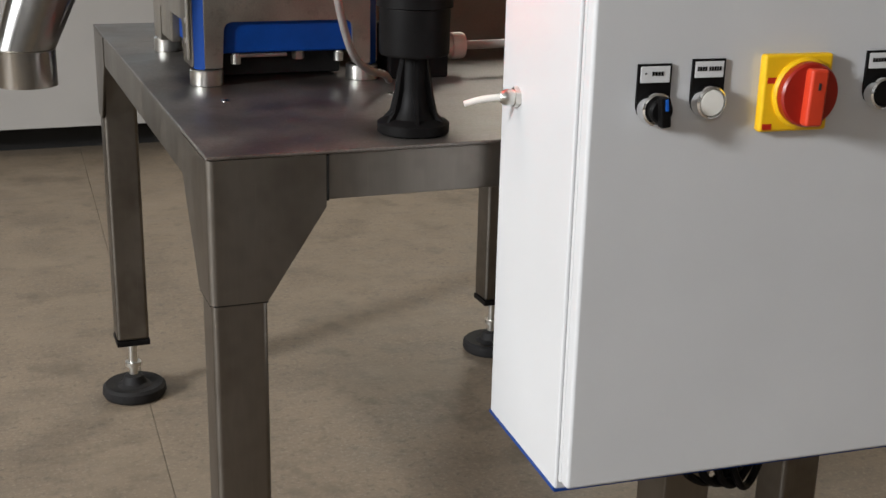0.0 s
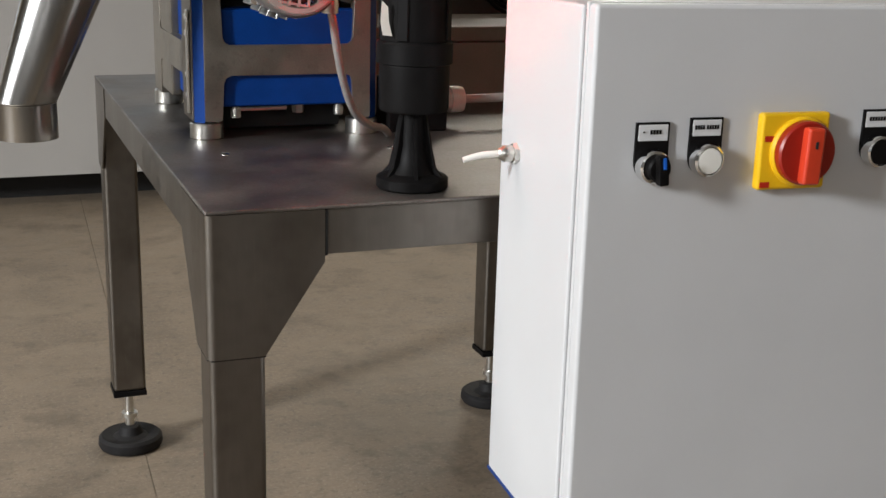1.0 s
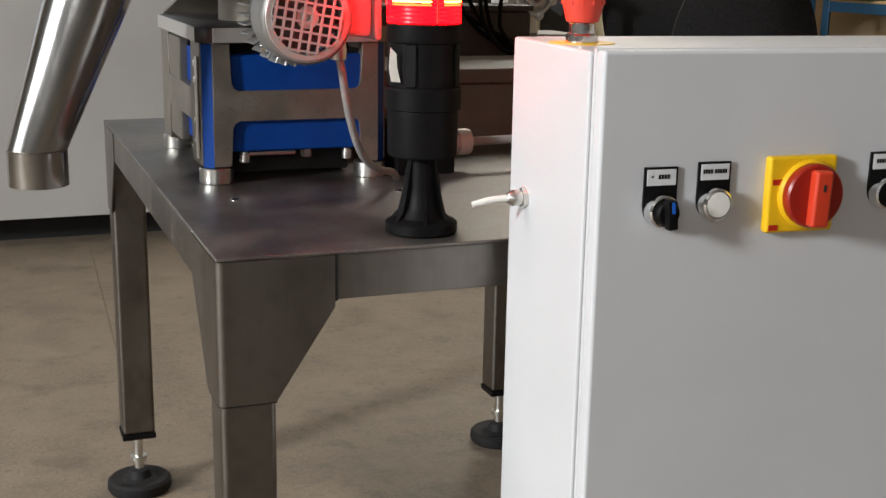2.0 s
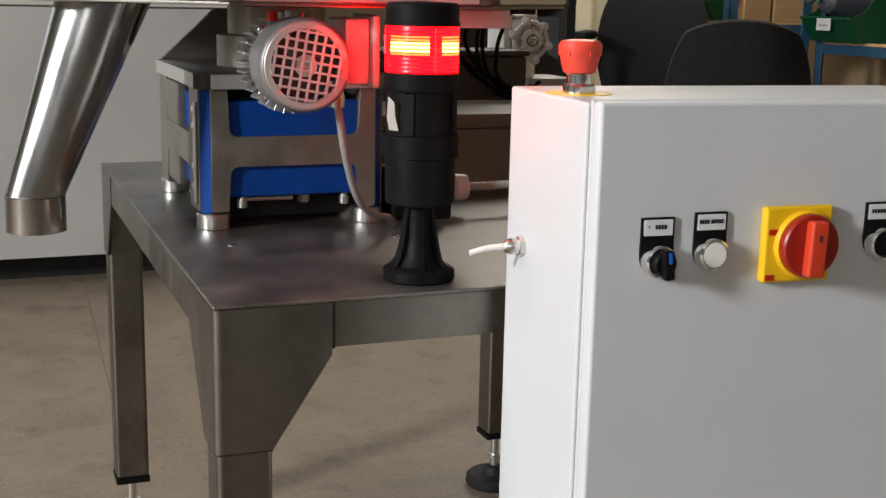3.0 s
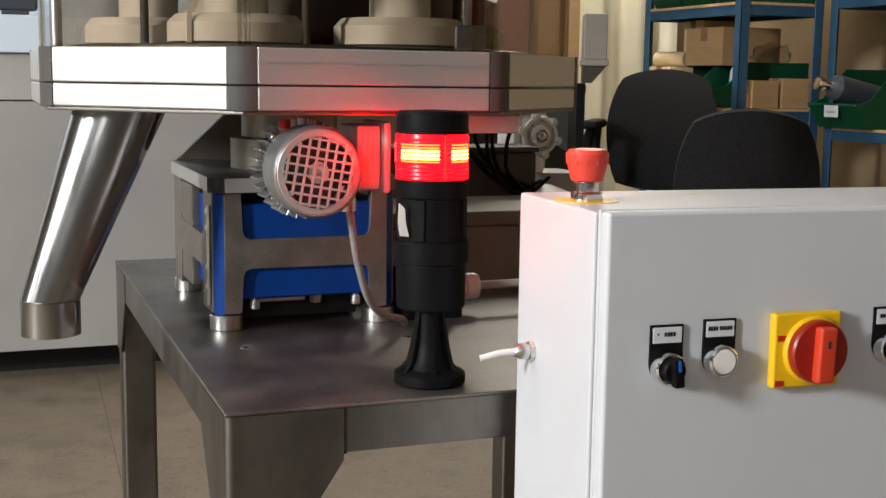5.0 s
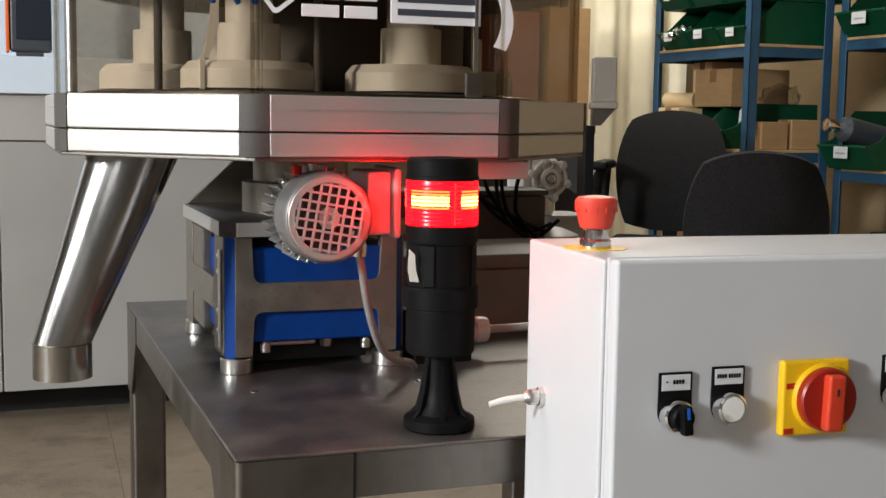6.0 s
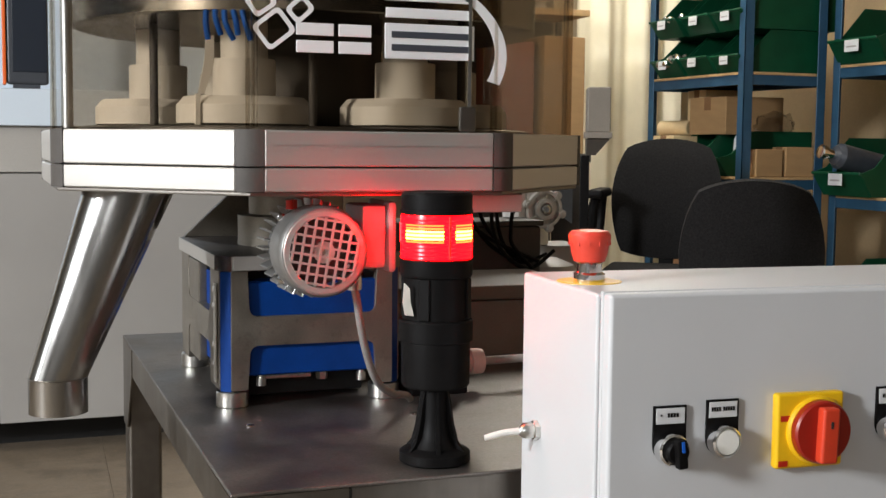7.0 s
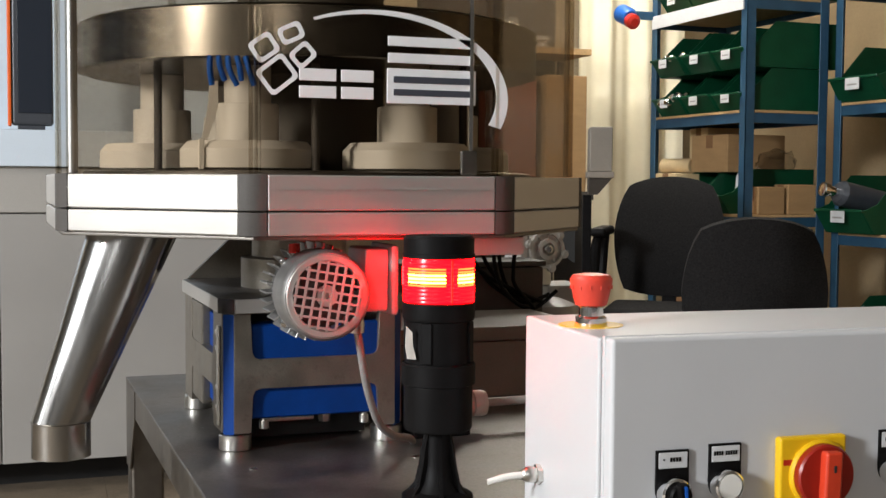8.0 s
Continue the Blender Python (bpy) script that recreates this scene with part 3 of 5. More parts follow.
# ---- drive motor ----
motor = thing("electric_motor", pose(0.124, 0.127, H + 0.214), "silver finned electric motor with a square-grid fan cover", "motor")
FM = FACE_FRONT
part("fan_cover", lathe([(0.0475, -0.052), (0.0482, -0.05), (0.0490, -0.010), (0.0480, -0.003), (0.0455, 0.0), (0.0370, -0.0005), (0.0365, -0.004), (0.0475, -0.052)], 64, m=FM, caps=False), SILVER, motor, "silver painted sheet fan cover")
part("fan", lathe([(0.037, -0.030), (0.037, -0.028), (0.01, -0.020), (0, -0.020)], 40, m=FM), material("fan_shadow_grey", (0.1, 0.09, 0.085), 0.7), motor)
gb = bmesh.new()
R0 = 0.0372
for k in range(-3, 5):
    o = (k - 0.5) * 0.0098
    hl = math.sqrt(max(R0 * R0 - o * o, 0))
    box(-hl, hl, -0.0032, -0.0010, o - 0.0012, o + 0.0012, bm=gb)
    box(o - 0.0012, o + 0.0012, -0.0034, -0.0008, -hl, hl, bm=gb)
lathe([(0.0115, -0.004), (0.0115, 0.0), (0.003, 0.0006), (0.0025, -0.002), (0, -0.002)], 28, gb, FM)
gb.transform(pose(0, 0, 0, 0, 10, 0))
part("grille", gb, ALU, motor, "square-grid fan grille", smooth=False)
part("rim", lathe([(0.0368, -0.0022), (0.0372, 0.0002), (0.0385, 0.0012), (0.0435, 0.0010), (0.0482, -0.0046)], 64, m=FM, caps=False), ALU, motor, "bright rolled rim")
part("stator", lathe([(0.040, -0.092), (0.042, -0.088), (0.042, -0.052)], 48, m=FM), DARK_CAST, motor)
for k in range(32):
    part("fin", box(0.040, 0.0545, 0.053, 0.090, -0.0011, 0.0011, 0.0005, 1, m=pose(0, 0, 0, 0, 360 / 32 * k, 0)), SILVER, motor)
for k in range(4):
    part("bolt", lathe([(0.005, 0), (0.0055, 0.006), (0.003, 0.007), (0, 0.007)], 12, m=pose(0, 0, 0, 0, 90 * k + 45, 0) @ pose(0.047, 0.058, 0, 90)), CHROME, motor)
tb = part("terminal_box", box(0.050, 0.078, 0.030, 0.10, -0.022, 0.048, 0.004), SILVER_PAINT, motor, "square silver terminal box")
part("terminal_lid", box(0.0785, 0.088, 0.024, 0.106, -0.026, 0.052, 0.004), SILVER_PAINT, tb)
part("gear_neck", lathe([(0.016, -0.165), (0.016, -0.105), (0.022, -0.0925)], 40, m=FM), DARK_CAST, motor)
cable = thing("motor_cable", pose(0, 0, H), "grey flexible motor cable hanging to the tabletop", "cable")
part("sheath", tube([(0.172, 0.19, 0.178), (0.176, 0.187, 0.16), (0.189, 0.20, 0.105), (0.209, 0.22, 0.058), (0.236, 0.245, 0.034), (0.27, 0.29, 0.020), (0.29, 0.33, 0.006)], 0.0045, 14), material("grey_cable_sheath", (0.33, 0.31, 0.29), 0.5, 0.3, 0.1, 50), cable)
part("gland", lathe([(0.009, 0), (0.0095, 0.01), (0.0075, 0.02), (0.006, 0.022)], 18, m=pose(0.1735, 0.188, 0.166)), ZINC, cable)

# ---- octagonal guard and turntable ----
OX, OY, SIDE, DIAG = 0.1857, 0.4468, 0.2868, 0.2597
AP = SIDE / 2 + DIAG / math.sqrt(2)      # from the middle to the straight sides
AD = (SIDE / 2 + AP) / math.sqrt(2)      # from the middle to the cut corners
OC = pose(OX, OY, 0)


def octagon(r_scale=1.0):
    h_, a_ = SIDE / 2 * r_scale, AP * r_scale
    return [(-h_, -a_), (h_, -a_), (a_, -h_), (a_, h_), (h_, a_), (-h_, a_), (-a_, h_), (-a_, -h_)]


guard = thing("octagonal_guard", OC, "octagonal aluminium-framed guard with smoked clear panels", "machine guard")
part("base_plate", prism(octagon(0.982), 0.9315, 0.9358, 0.001), STEEL, guard, "thin aluminium base plate")
for k in range(8):
    m = pose(0, 0, 0, 0, 0, 45 * k)
    full, out_ = (SIDE, AP) if k % 2 == 0 else (DIAG, AD)
    hw = full / 2 - 0.0165
    rail = bmesh.new()
    for z0, z1 in ((0.9362, 0.9605), (0.9625, 0.9995)):
        box(-hw, hw, -out_, -out_ + 0.028, z0, z1, 0.0014, 1, rail, m)
    box(-hw, hw, -out_ - 0.0008, -out_ + 0.004, 0.9845, 0.9853, 0, 1, rail, m)
    part("rail", rail, ALU, guard, "double brushed aluminium rail")
    vx, vy = octagon()[k]
    n0, n1 = radians(-135 + 45 * k), radians(-90 + 45 * k)      # the normals of the two sides that meet here
    post = bmesh.new()
    for z0, z1 in ((0.936, 0.9605), (0.9625, 1.0)):
        v = Vector((vx, vy))
        N0, N1 = Vector((math.cos(n0), math.sin(n0))), Vector((math.cos(n1), math.sin(n1)))
        T0, T1 = Vector((-N0.y, N0.x)), Vector((-N1.y, N1.x))
        poly = [v - T0 * 0.016 - N0 * 0.024, v - T0 * 0.016]
        rc = 0.028
        cc = v - (N0 + N1).normalized() * rc / math.cos(radians(22.5))
        poly += [cc + Vector((math.cos(n0 + (n1 - n0) * q / 6), math.sin(n0 + (n1 - n0) * q / 6))) * rc for q in range(7)]
        poly += [v + T1 * 0.016, v + T1 * 0.016 - N1 * 0.024]
        prism([tuple(p) for p in poly], z0, z1, 0, post)
    part("corner_post", post, ALU_DARK, guard, "dark grey rounded corner piece")
    for sd in (-1, 1):
        white = (k == 7 and sd < 0)
        part("upright", box(sd * (full / 2 - 0.010) - 0.0025, sd * (full / 2 - 0.010) + 0.0025, -out_ + 0.012, -out_ + 0.024, 1.0005, 1.30, 0.001, 1, m=m), ALU if white else EDGE, guard, "slim panel edge strip")
    part("pane", box(-full / 2 + 0.0125, full / 2 - 0.0125, -out_ + 0.016, -out_ + 0.021, 1.0005, 1.30, 0, 1, m=m), SMOKED, guard, "smoked clear plastic panel")
part("top_ring", prism(octagon(0.97), 1.3005, 1.32, 0.001), ALU, guard)
part("cross_beam", box(0.05, 0.176, -AP + 0.03, -AP + 0.07, 0.911, 0.9312, 0.002), ALU, guard, "aluminium support bar under the plate")
for sx, sy in ((-0.083, -0.27), (0.145, -0.27), (-0.24, -0.12), (-0.09, -0.28)):
    part("screw", lathe([(0.004, -0.010), (0.004, 0)], 10, m=pose(sx, sy, 0.9258)), RED, guard, "small red plastic screw head")
part("front_strip", box(0.100, 0.1045, -AP + 0.011, -AP + 0.0155, 1.0005, 1.30, 0.0006), CHROME, guard, "bright metal door edge strip")
part("door_latch", box(0.088, 0.108, -AP + 0.004, -AP + 0.0105, 1.0005, 1.028, 0.003), STEEL, guard, "small steel door latch")

turn = thing("turntable", OC, "dark steel turntable carrying off-white stepped plastic discs", "turntable")
part("disc", lathe([(0.288, 0.9365), (0.288, 1.003), (0.282, 1.005), (0, 1.005)], 72), material("dark_turntable_steel", (0.10, 0.09, 0.08), 0.4, 0.6, 0.15, 12), turn)
part("hub", lathe([(0.095, 1.0055), (0.095, 1.30)], 40), DARK_HOUSING, turn, "dark central column")
part("drum", lathe([(0.289, 1.126), (0.294, 1.128), (0.294, 1.182), (0.289, 1.185)], 72), material("drum_steel", (0.15, 0.138, 0.12), 0.24, 1.0, 0.1, 10), turn, "wide brushed steel drum")
for k in range(6):
    a = radians(-126.5 + 60 * k)
    px, py = 0.190 * math.cos(a), 0.188 * math.sin(a)
    part("puck", lathe([(0.072, 1.0055), (0.0775, 1.008), (0.0775, 1.029), (0.069, 1.0385), (0.036, 1.039), (0.036, 1.080), (0.035, 1.082), (0.027, 1.0825), (0.027, 1.1255)], 48, m=pose(px, py, 0)), NYLON, turn, "stepped off-white nylon disc")
    part("rod", lathe([(0.005, 1.005), (0.005, 1.1255)], 14, m=pose(px + 0.088 * math.cos(a + 1.5), py + 0.088 * math.sin(a + 1.5), 0)), ALU_DARK, turn)
part("guide_blade", prism([(-0.010, 1.040), (-0.003, 1.040), (0.008, 1.075), (0.008, 1.104), (-0.001, 1.101), (-0.003, 1.075)], 0, 0.002, 0, m=pose(-0.165, -0.205, 0, 90)), PAPER, turn, "pale bent guide blade")
part("guide_stem", box(-0.013, -0.007, 0.0, 0.004, 1.0055, 1.0395, 0.0005, 1, m=pose(-0.165, -0.205, 0)), PAPER, turn)
for k in range(5):
    part("brush", tube([(-0.172 + 0.009 * k, -0.246 - 0.003 * k, 1.126), (-0.173 + 0.010 * k, -0.250 - 0.003 * k, 1.112 + 0.004 * (k % 2)), (-0.170 + 0.010 * k + 0.003 * (k % 3), -0.246 - 0.003 * k, 1.096 + 0.005 * (k % 2))], 0.0032, 8), HOSE_BLUE, turn, "blue plastic air hose end")

# emblem: plain white shapes on the front panel
emb = thing("emblem", pose(0.0105, OY - AP + 0.0125, -0.0525) @ Matrix.Scale(1.055, 4), "white vinyl emblem of squares, bars and an arc", "emblem")


def ring_square(cx, cz, w, h, turn_deg, t):
    """A rounded square outline, flat in the xz plane."""
    b = bmesh.new()
    outer, inner = [], []
    for s, lst in ((0, outer), (t, inner)):
        hw, hh, r = w / 2 - s, h / 2 - s, 0.005 - s * 0.4
        for qx, qz, a0 in ((1, 1, 0), (-1, 1, 90), (-1, -1, 180), (1, -1, 270)):
            for j in range(5):
                a = radians(a0 + 22.5 * j)
                lst.append((qx * (hw - r) + r * math.cos(a), qz * (hh - r) + r * math.sin(a)))
    n = len(outer)
    vs = [[b.verts.new((x, yy, z)) for x, z in lst] for lst in (outer, inner) for yy in (0, 0.0012)]
    for j in range(n):
        k = (j + 1) % n
        b.faces.new((vs[0][j], vs[0][k], vs[2][k], vs[2][j]))
        b.faces.new((vs[1][j], vs[1][k], vs[3][k], vs[3][j]))
        b.faces.new((vs[0][j], vs[0][k], vs[1][k], vs[1][j]))
        b.faces.new((vs[2][j], vs[2][k], vs[3][k], vs[3][j]))
    b.transform(pose(cx, 0, cz, 0, turn_deg, 0))
    return b


for cx, cz, w, h, a in ((0.045, 1.122, 0.026, 0.023, -35), (0.072, 1.137, 0.025, 0.018, -25), (0.084, 1.116, 0.024, 0.020, -42), (0.058, 1.096, 0.034, 0.030, -38)):
    part("square", ring_square(cx, cz, w, h, a, 0.0042), LOGO, emb)
for x0, x1, z0, z1 in ((0.080, 0.118, 1.074, 1.086), (0.080, 0.118, 1.091, 1.103), (0.123, 0.157, 1.074, 1.086), (0.123, 0.157, 1.091, 1.103), (0.172, 0.266, 1.112, 1.122), (0.172, 0.266, 1.129, 1.139)):
    part("bar", box(x0, x1, 0, 0.0012, z0, z1, 0.0004, 1), LOGO, emb)
part("plate", box(0.171, 0.268, 0, 0.0012, 1.071, 1.1065, 0.0005, 1), LOGO, emb)
DARKV = material("dark_vinyl", (0.05, 0.055, 0.07), 0.5)
for z0 in (1.079, 1.092):
    part("bar", box(0.178, 0.261, -0.0008, 0.0, z0, z0 + 0.0065, 0.0002, 1), DARKV, emb)
arc = bmesh.new()
pts = []
for j in range(33):
    s = j / 32
    a = radians(118 - 138 * s)
    wd = 0.0018 + 0.0055 * s
    cxa, cza, ra, rz = 0.160, 1.078, 0.138, 0.084
    pts.append(((cxa + (ra - wd) * math.cos(a), cza + (rz - wd * 0.8) * math.sin(a)), (cxa + (ra + wd) * math.cos(a), cza + (rz + wd * 0.8) * math.sin(a))))
rows4 = [[arc.verts.new((x, yy, z)) for x, z in (p[i] for p in pts)] for i in (0, 1) for yy in (0, 0.0012)]
for j in range(32):
    for a, b in ((0, 2), (1, 3), (0, 1), (2, 3)):
        arc.faces.new((rows4[a][j], rows4[a][j + 1], rows4[b][j + 1], rows4[b][j]))
part("arc", arc, LOGO, emb)

# ---- outlet pipe ----
pipe = thing("outlet_pipe", pose(-0.136, 0.35, 0), "brushed stainless outlet pipe with a mitred bend at its mouth", "pipe")
seg = 56
PR = 0.0335
part("pipe_mouth", lathe([(PR - 0.0015, 0.6715), (PR, 0.672), (PR, 0.713), (PR, 0.713), (PR - 0.0015, 0.7125), (PR - 0.0015, 0.672)], seg), PIPE_STEEL, pipe, "short upright pipe mouth")
b = bmesh.new()
lo, hi = [], []
for j in range(seg):
    a = 2 * math.pi * j / seg
    x, y = PR * math.cos(a), PR * math.sin(a)
    zb = 0.7135 - x * 0.02
    zt = 0.93
    lo.append(b.verts.new((x, y, zb)))
    hi.append(b.verts.new((x * 1.58 + 0.083, y * 1.25, zt)))
for j in range(seg):
    k = (j + 1) % seg
    b.faces.new((lo[j], lo[k], hi[k], hi[j]))
part("slanted_pipe", b, PIPE_STEEL, pipe)
part("weld_bead", lathe([(PR, 0.7125), (PR + 0.0007, 0.7133), (PR, 0.7141)], seg), STEEL, pipe)

# ---- control box ----
BX = pose(0.2755, -0.2204, 0, 0, 0, math.degrees(-0.0657))
BW, BD, BZ0, BZ1 = 0.42, 0.203, 0.380, 0.8636
cbox = thing("control_box", BX @ pose(0, 0, BZ0), "light grey powder-coated steel control cabinet with closed door", "control box")


def bz(z):
    return z - BZ0


part("body", box(0, BW, 0.024, BD, bz(BZ0 - 0.012), bz(BZ1 - 0.002), 0.003, 3), BOX_WHITE, cbox)
part("gasket", box(0.003, BW - 0.003, 0.0195, 0.0245, bz(BZ0 + 0.004), bz(BZ1 - 0.006)), GASKET, cbox)
door = part("door", box(0.0015, BW - 0.0015, 0, 0.020, bz(BZ0), bz(BZ1), 0.004, 4), BOX_WHITE, cbox, "flat closed cabinet door")
lip = bmesh.new()
box(0.0005, BW - 0.0005, 0.013, 0.0185, bz(BZ0 + 0.001), bz(BZ1 + 0.0012), 0.0015, 2, lip)
part("door_edge", lip, BOX_WHITE, door)


def text_bars(x0, x1, n):
    """A row of n short bars for small print that cannot be read."""
    p = (x1 - x0) / n
    return [(x0 + p * k, x0 + p * (k + 0.72), 0.0182, 0.0218) for k in range(n)]


def legend(x, z, bars, parent):
    """A black legend plate with a pale field, round at the bottom."""
    ob = bmesh.new()
    poly = [(-0.0155, 0.028), (-0.0155, -0.004)] + [(0.0155 * math.cos(radians(a)), -0.006 + 0.0155 * math.sin(radians(a))) for a in range(190, 351, 20)] + [(0.0155, -0.004), (0.0155, 0.028)]
    prism(poly, 0, 0.0025, 0.0005, ob, pose(x, 0, z, 90))
    p = part("legend_plate", ob, BLACK, parent, "black plastic legend plate")
    part("label_field", box(x - 0.0135, x + 0.0135, -0.0032, -0.0026, z + 0.0125, z + 0.0262, 0.0003, 1), LABEL, p, "silver label field")
    for x0, x1, z0, z1 in bars:
        part("bar", box(x + x0, x + x1, -0.0036, -0.0033, z + z0, z + z1), BLACK, p)
    return p


def bezel(x, z, parent, name="bezel"):
    return part(name, lathe([(0.0148, 0), (0.0148, 0.005), (0.0138, 0.009), (0.0122, 0.0105), (0.0118, 0.008), (0, 0.008)], 40, m=pose(x, -0.0026, z, 90)), CHROME, parent, "chrome ring")


BY = -0.0003
sel = thing("selector_switch", BX @ pose(0.058, BY, 0.731), "black selector switch with chrome ring and legend plate", "switch", "door controls")
legend(0, 0.0085, [(-0.0095, -0.008, 0.0195, 0.0208)] + text_bars(-0.003, 0.008, 4), sel)
bezel(0, 0, sel)
kn = lathe([(0.0105, 0), (0.0105, 0.008), (0.009, 0.010), (0, 0.010)], 32, m=pose(0, -0.0106, 0, 90))
box(-0.0045, 0.0045, -0.030, -0.0205, -0.0125, 0.0125, 0.0018, 2, kn, pose(0, 0.002, 0, 0, -5, 0))
part("knob", kn, BLACK, sel)
part("pointer", box(-0.0012, 0.0012, -0.0292, -0.0281, 0.002, 0.0115, 0, 1, m=pose(0, 0, 0, 0, -5, 0)), HOSE_BLUE, sel)

btn = thing("white_push_button", BX @ pose(0.108, BY, 0.735), "white push button with chrome ring and legend plate", "push button", "door controls")
legend(0, 0.0075, text_bars(-0.0115, -0.002, 4) + text_bars(-0.0005, 0.0115, 5), btn)
bezel(0, 0, btn)
part("button", lathe([(0.0112, 0), (0.0112, 0.0012), (0.0104, 0.0022), (0, 0.0024)], 40, m=pose(0, -0.0106, 0, 90)), WHITE_PLASTIC, btn)

bk = thing("black_push_button", BX @ pose(0.278, BY, 0.7375), "black push button with chrome ring and legend plate", "push button", "door controls")
legend(0, 0.0085, text_bars(-0.010, 0.010, 7), bk)
bezel(0, 0, bk)
part("button", lathe([(0.0112, 0), (0.0112, 0.0012), (0.0104, 0.0022), (0, 0.0024)], 40, m=pose(0, -0.0106, 0, 90)), BLACK, bk)

ms = thing("main_switch", BX @ pose(0.1902, BY, 0.7405), "yellow and red rotary main isolator switch", "main switch", "door controls")
part("backplate", box(-0.0335, 0.0335, -0.010, 0, -0.0335, 0.0335, 0.003, 3), YELLOW, ms, "square yellow plate")
for x0, z0 in ((-0.030, 0.009), (-0.031, -0.031)):
    part("mark", box(x0, x0 + 0.009, -0.0104, -0.0099, z0, z0 + 0.005), RED, ms)
part("collar", lathe([(0.0305, 0), (0.0305, 0.002), (0.0285, 0.004), (0, 0.004)], 48, m=pose(0.006, -0.0101, 0, 90)), YELLOW, ms)
# dial red darkened for the shade in its hollow
part("dial", lathe([(0.0278, 0), (0.0278, 0.006), (0.0262, 0.008), (0.02, 0.0085), (0, 0.0085)], 48, m=pose(0.006, -0.0142, 0, 90)), material("shaded_red_plastic", (0.28, 0.012, 0.005), 0.35, 0, 0.05, 30), ms, "round red dial")
hd = box(-0.0085, 0.0085, -0.033, -0.0215, -0.0255, 0.0235, 0.003, 3, m=pose(0.006, 0, 0, 0, 2, 0))
# same red made brighter where the raised grip catches light
part("handle", hd, material("brightened_red_plastic", (0.58, 0.045, 0.016), 0.35, 0, 0.05, 30), ms, "raised red grip")
part("padlock_slot", box(-0.0012, 0.0012, -0.0335, -0.0329, 0.006, 0.012, m=pose(0.006, 0, 0, 0, 2, 0)), DARK, ms)

es = thing("emergency_stop", BX @ pose(0.031, 0.113, BZ1 - 0.002), "red mushroom emergency stop on the cabinet top", "emergency stop")
part("legend_disc", lathe([(0.030, 0), (0.030, 0.0008), (0, 0.0009)], 48), YELLOW, es, "round yellow legend disc")
part("collar", lathe([(0.0148, 0.001), (0.0148, 0.007), (0.0125, 0.009), (0.0115, 0.009), (0.0115, 0.017), (0.0125, 0.018), (0, 0.0182)], 36), CHROME, es, "chrome collar")
mush = lathe([(0.012, 0.0183), (0.0145, 0.019), (0.0165, 0.026), (0.0188, 0.037), (0.0196, 0.040), (0.0196, 0.0435), (0.017, 0.047), (0.009, 0.0482), (0, 0.0485)], 48)
for k in range(12):
    box(0.0178, 0.0196, -0.0006, 0.0006, 0.034, 0.038, 0.0002, 1, mush, pose(0, 0, 0, 0, 0, 30 * k + 6))
part("mushroom", mush, RED_MUSH, es)

gl = thing("cable_gland", BX @ pose(-0.0003, 0.158, 0.713), "pale nylon cable gland with cut white cable", "cable gland")
GM = pose(0, 0, 0, 0, -90, 0)
part("nut", lathe([(0.0100, 0), (0.0100, 0.005)], 6, m=GM), ZINC, gl, "bright hexagon nut")
part("dome", lathe([(0.0075, 0.005), (0.0078, 0.007), (0.0078, 0.013), (0.005, 0.018), (0.0036, 0.019)], 24, m=GM), ZINC, gl, "bright clamping dome")
part("cable", tube([(-0.018, 0, 0), (-0.035, 0, -0.001), (-0.053, 0.001, -0.005)], [0.0034, 0.0033, 0.0028], 12), WHITE_PLASTIC, gl)

film_edge = bmesh.new()
box(-0.0006, BW * 0.999, 0.022, 0.0235, bz(BZ0 - 0.0125), bz(BZ0 - 0.0102), 0, 1, film_edge)
box(-0.0008, 0.0006, 0.024, BD, bz(BZ0 - 0.0127), bz(BZ0 - 0.0095), 0, 1, film_edge)
part("film_edge", film_edge, BLUE, cbox, "strip of blue protective film")

# box support and cables under the cabinet
st = thing("cabinet_stand", pose(0.47, -0.10, 0), "square steel post carrying the control cabinet", "stand")
part("post", box(-0.028, 0.028, -0.028, 0.028, 0.012, BZ0 - 0.0125, 0.004, 2), STEEL, st)
part("base_plate", box(-0.10, 0.10, -0.10, 0.10, 0, 0.012, 0.003), STEEL, st)
cb = thing("black_cables", pose(0.47, -0.17, BZ0 - 0.014), "loops of black cable hanging under the cabinet", "cable")
for k in range(4):
    part("loop", tube([(-0.04 + 0.018 * k, 0, 0), (-0.035 + 0.02 * k, -0.01, -0.018 - 0.006 * k), (0.0 + 0.015 * k, 0.0, -0.035 - 0.003 * k), (0.035 + 0.010 * k, 0.01, -0.018), (0.045 + 0.008 * k, 0.02, 0)], 0.0042, 10), BLACK, cb)

# ---- grey housing on the table behind the tower ----
jb = thing("junction_housing", pose(0.40, 0.62, H), "grey metal housing standing on the tabletop", "housing")
part("body", box(-0.10, 0.28, 0, 0.22, 0.0, 0.088, 0.004), HOUSING_BROWN, jb)
part("lid", box(-0.102, 0.282, -0.003, 0.222, 0.0885, 0.112, 0.004), HOUSING_BROWN, jb)
g2 = thing("white_gland", pose(0.403, 0.40, H + 0.036), "white nylon cable gland with a grey cable", "cable gland")
GR = pose(0, 0, 0, 0, 90, 0)
part("dome", lathe([(0.0150, -0.012), (0.0150, -0.006), (0.0175, -0.005), (0.0178, 0.008), (0.0165, 0.013), (0.009, 0.0155), (0.006, 0.0155)], 24, m=GR), WHITE_PLASTIC, g2)
part("nut", lathe([(0.0185, -0.0195), (0.0185, -0.0125)], 6, m=GR), WHITE_PLASTIC, g2)
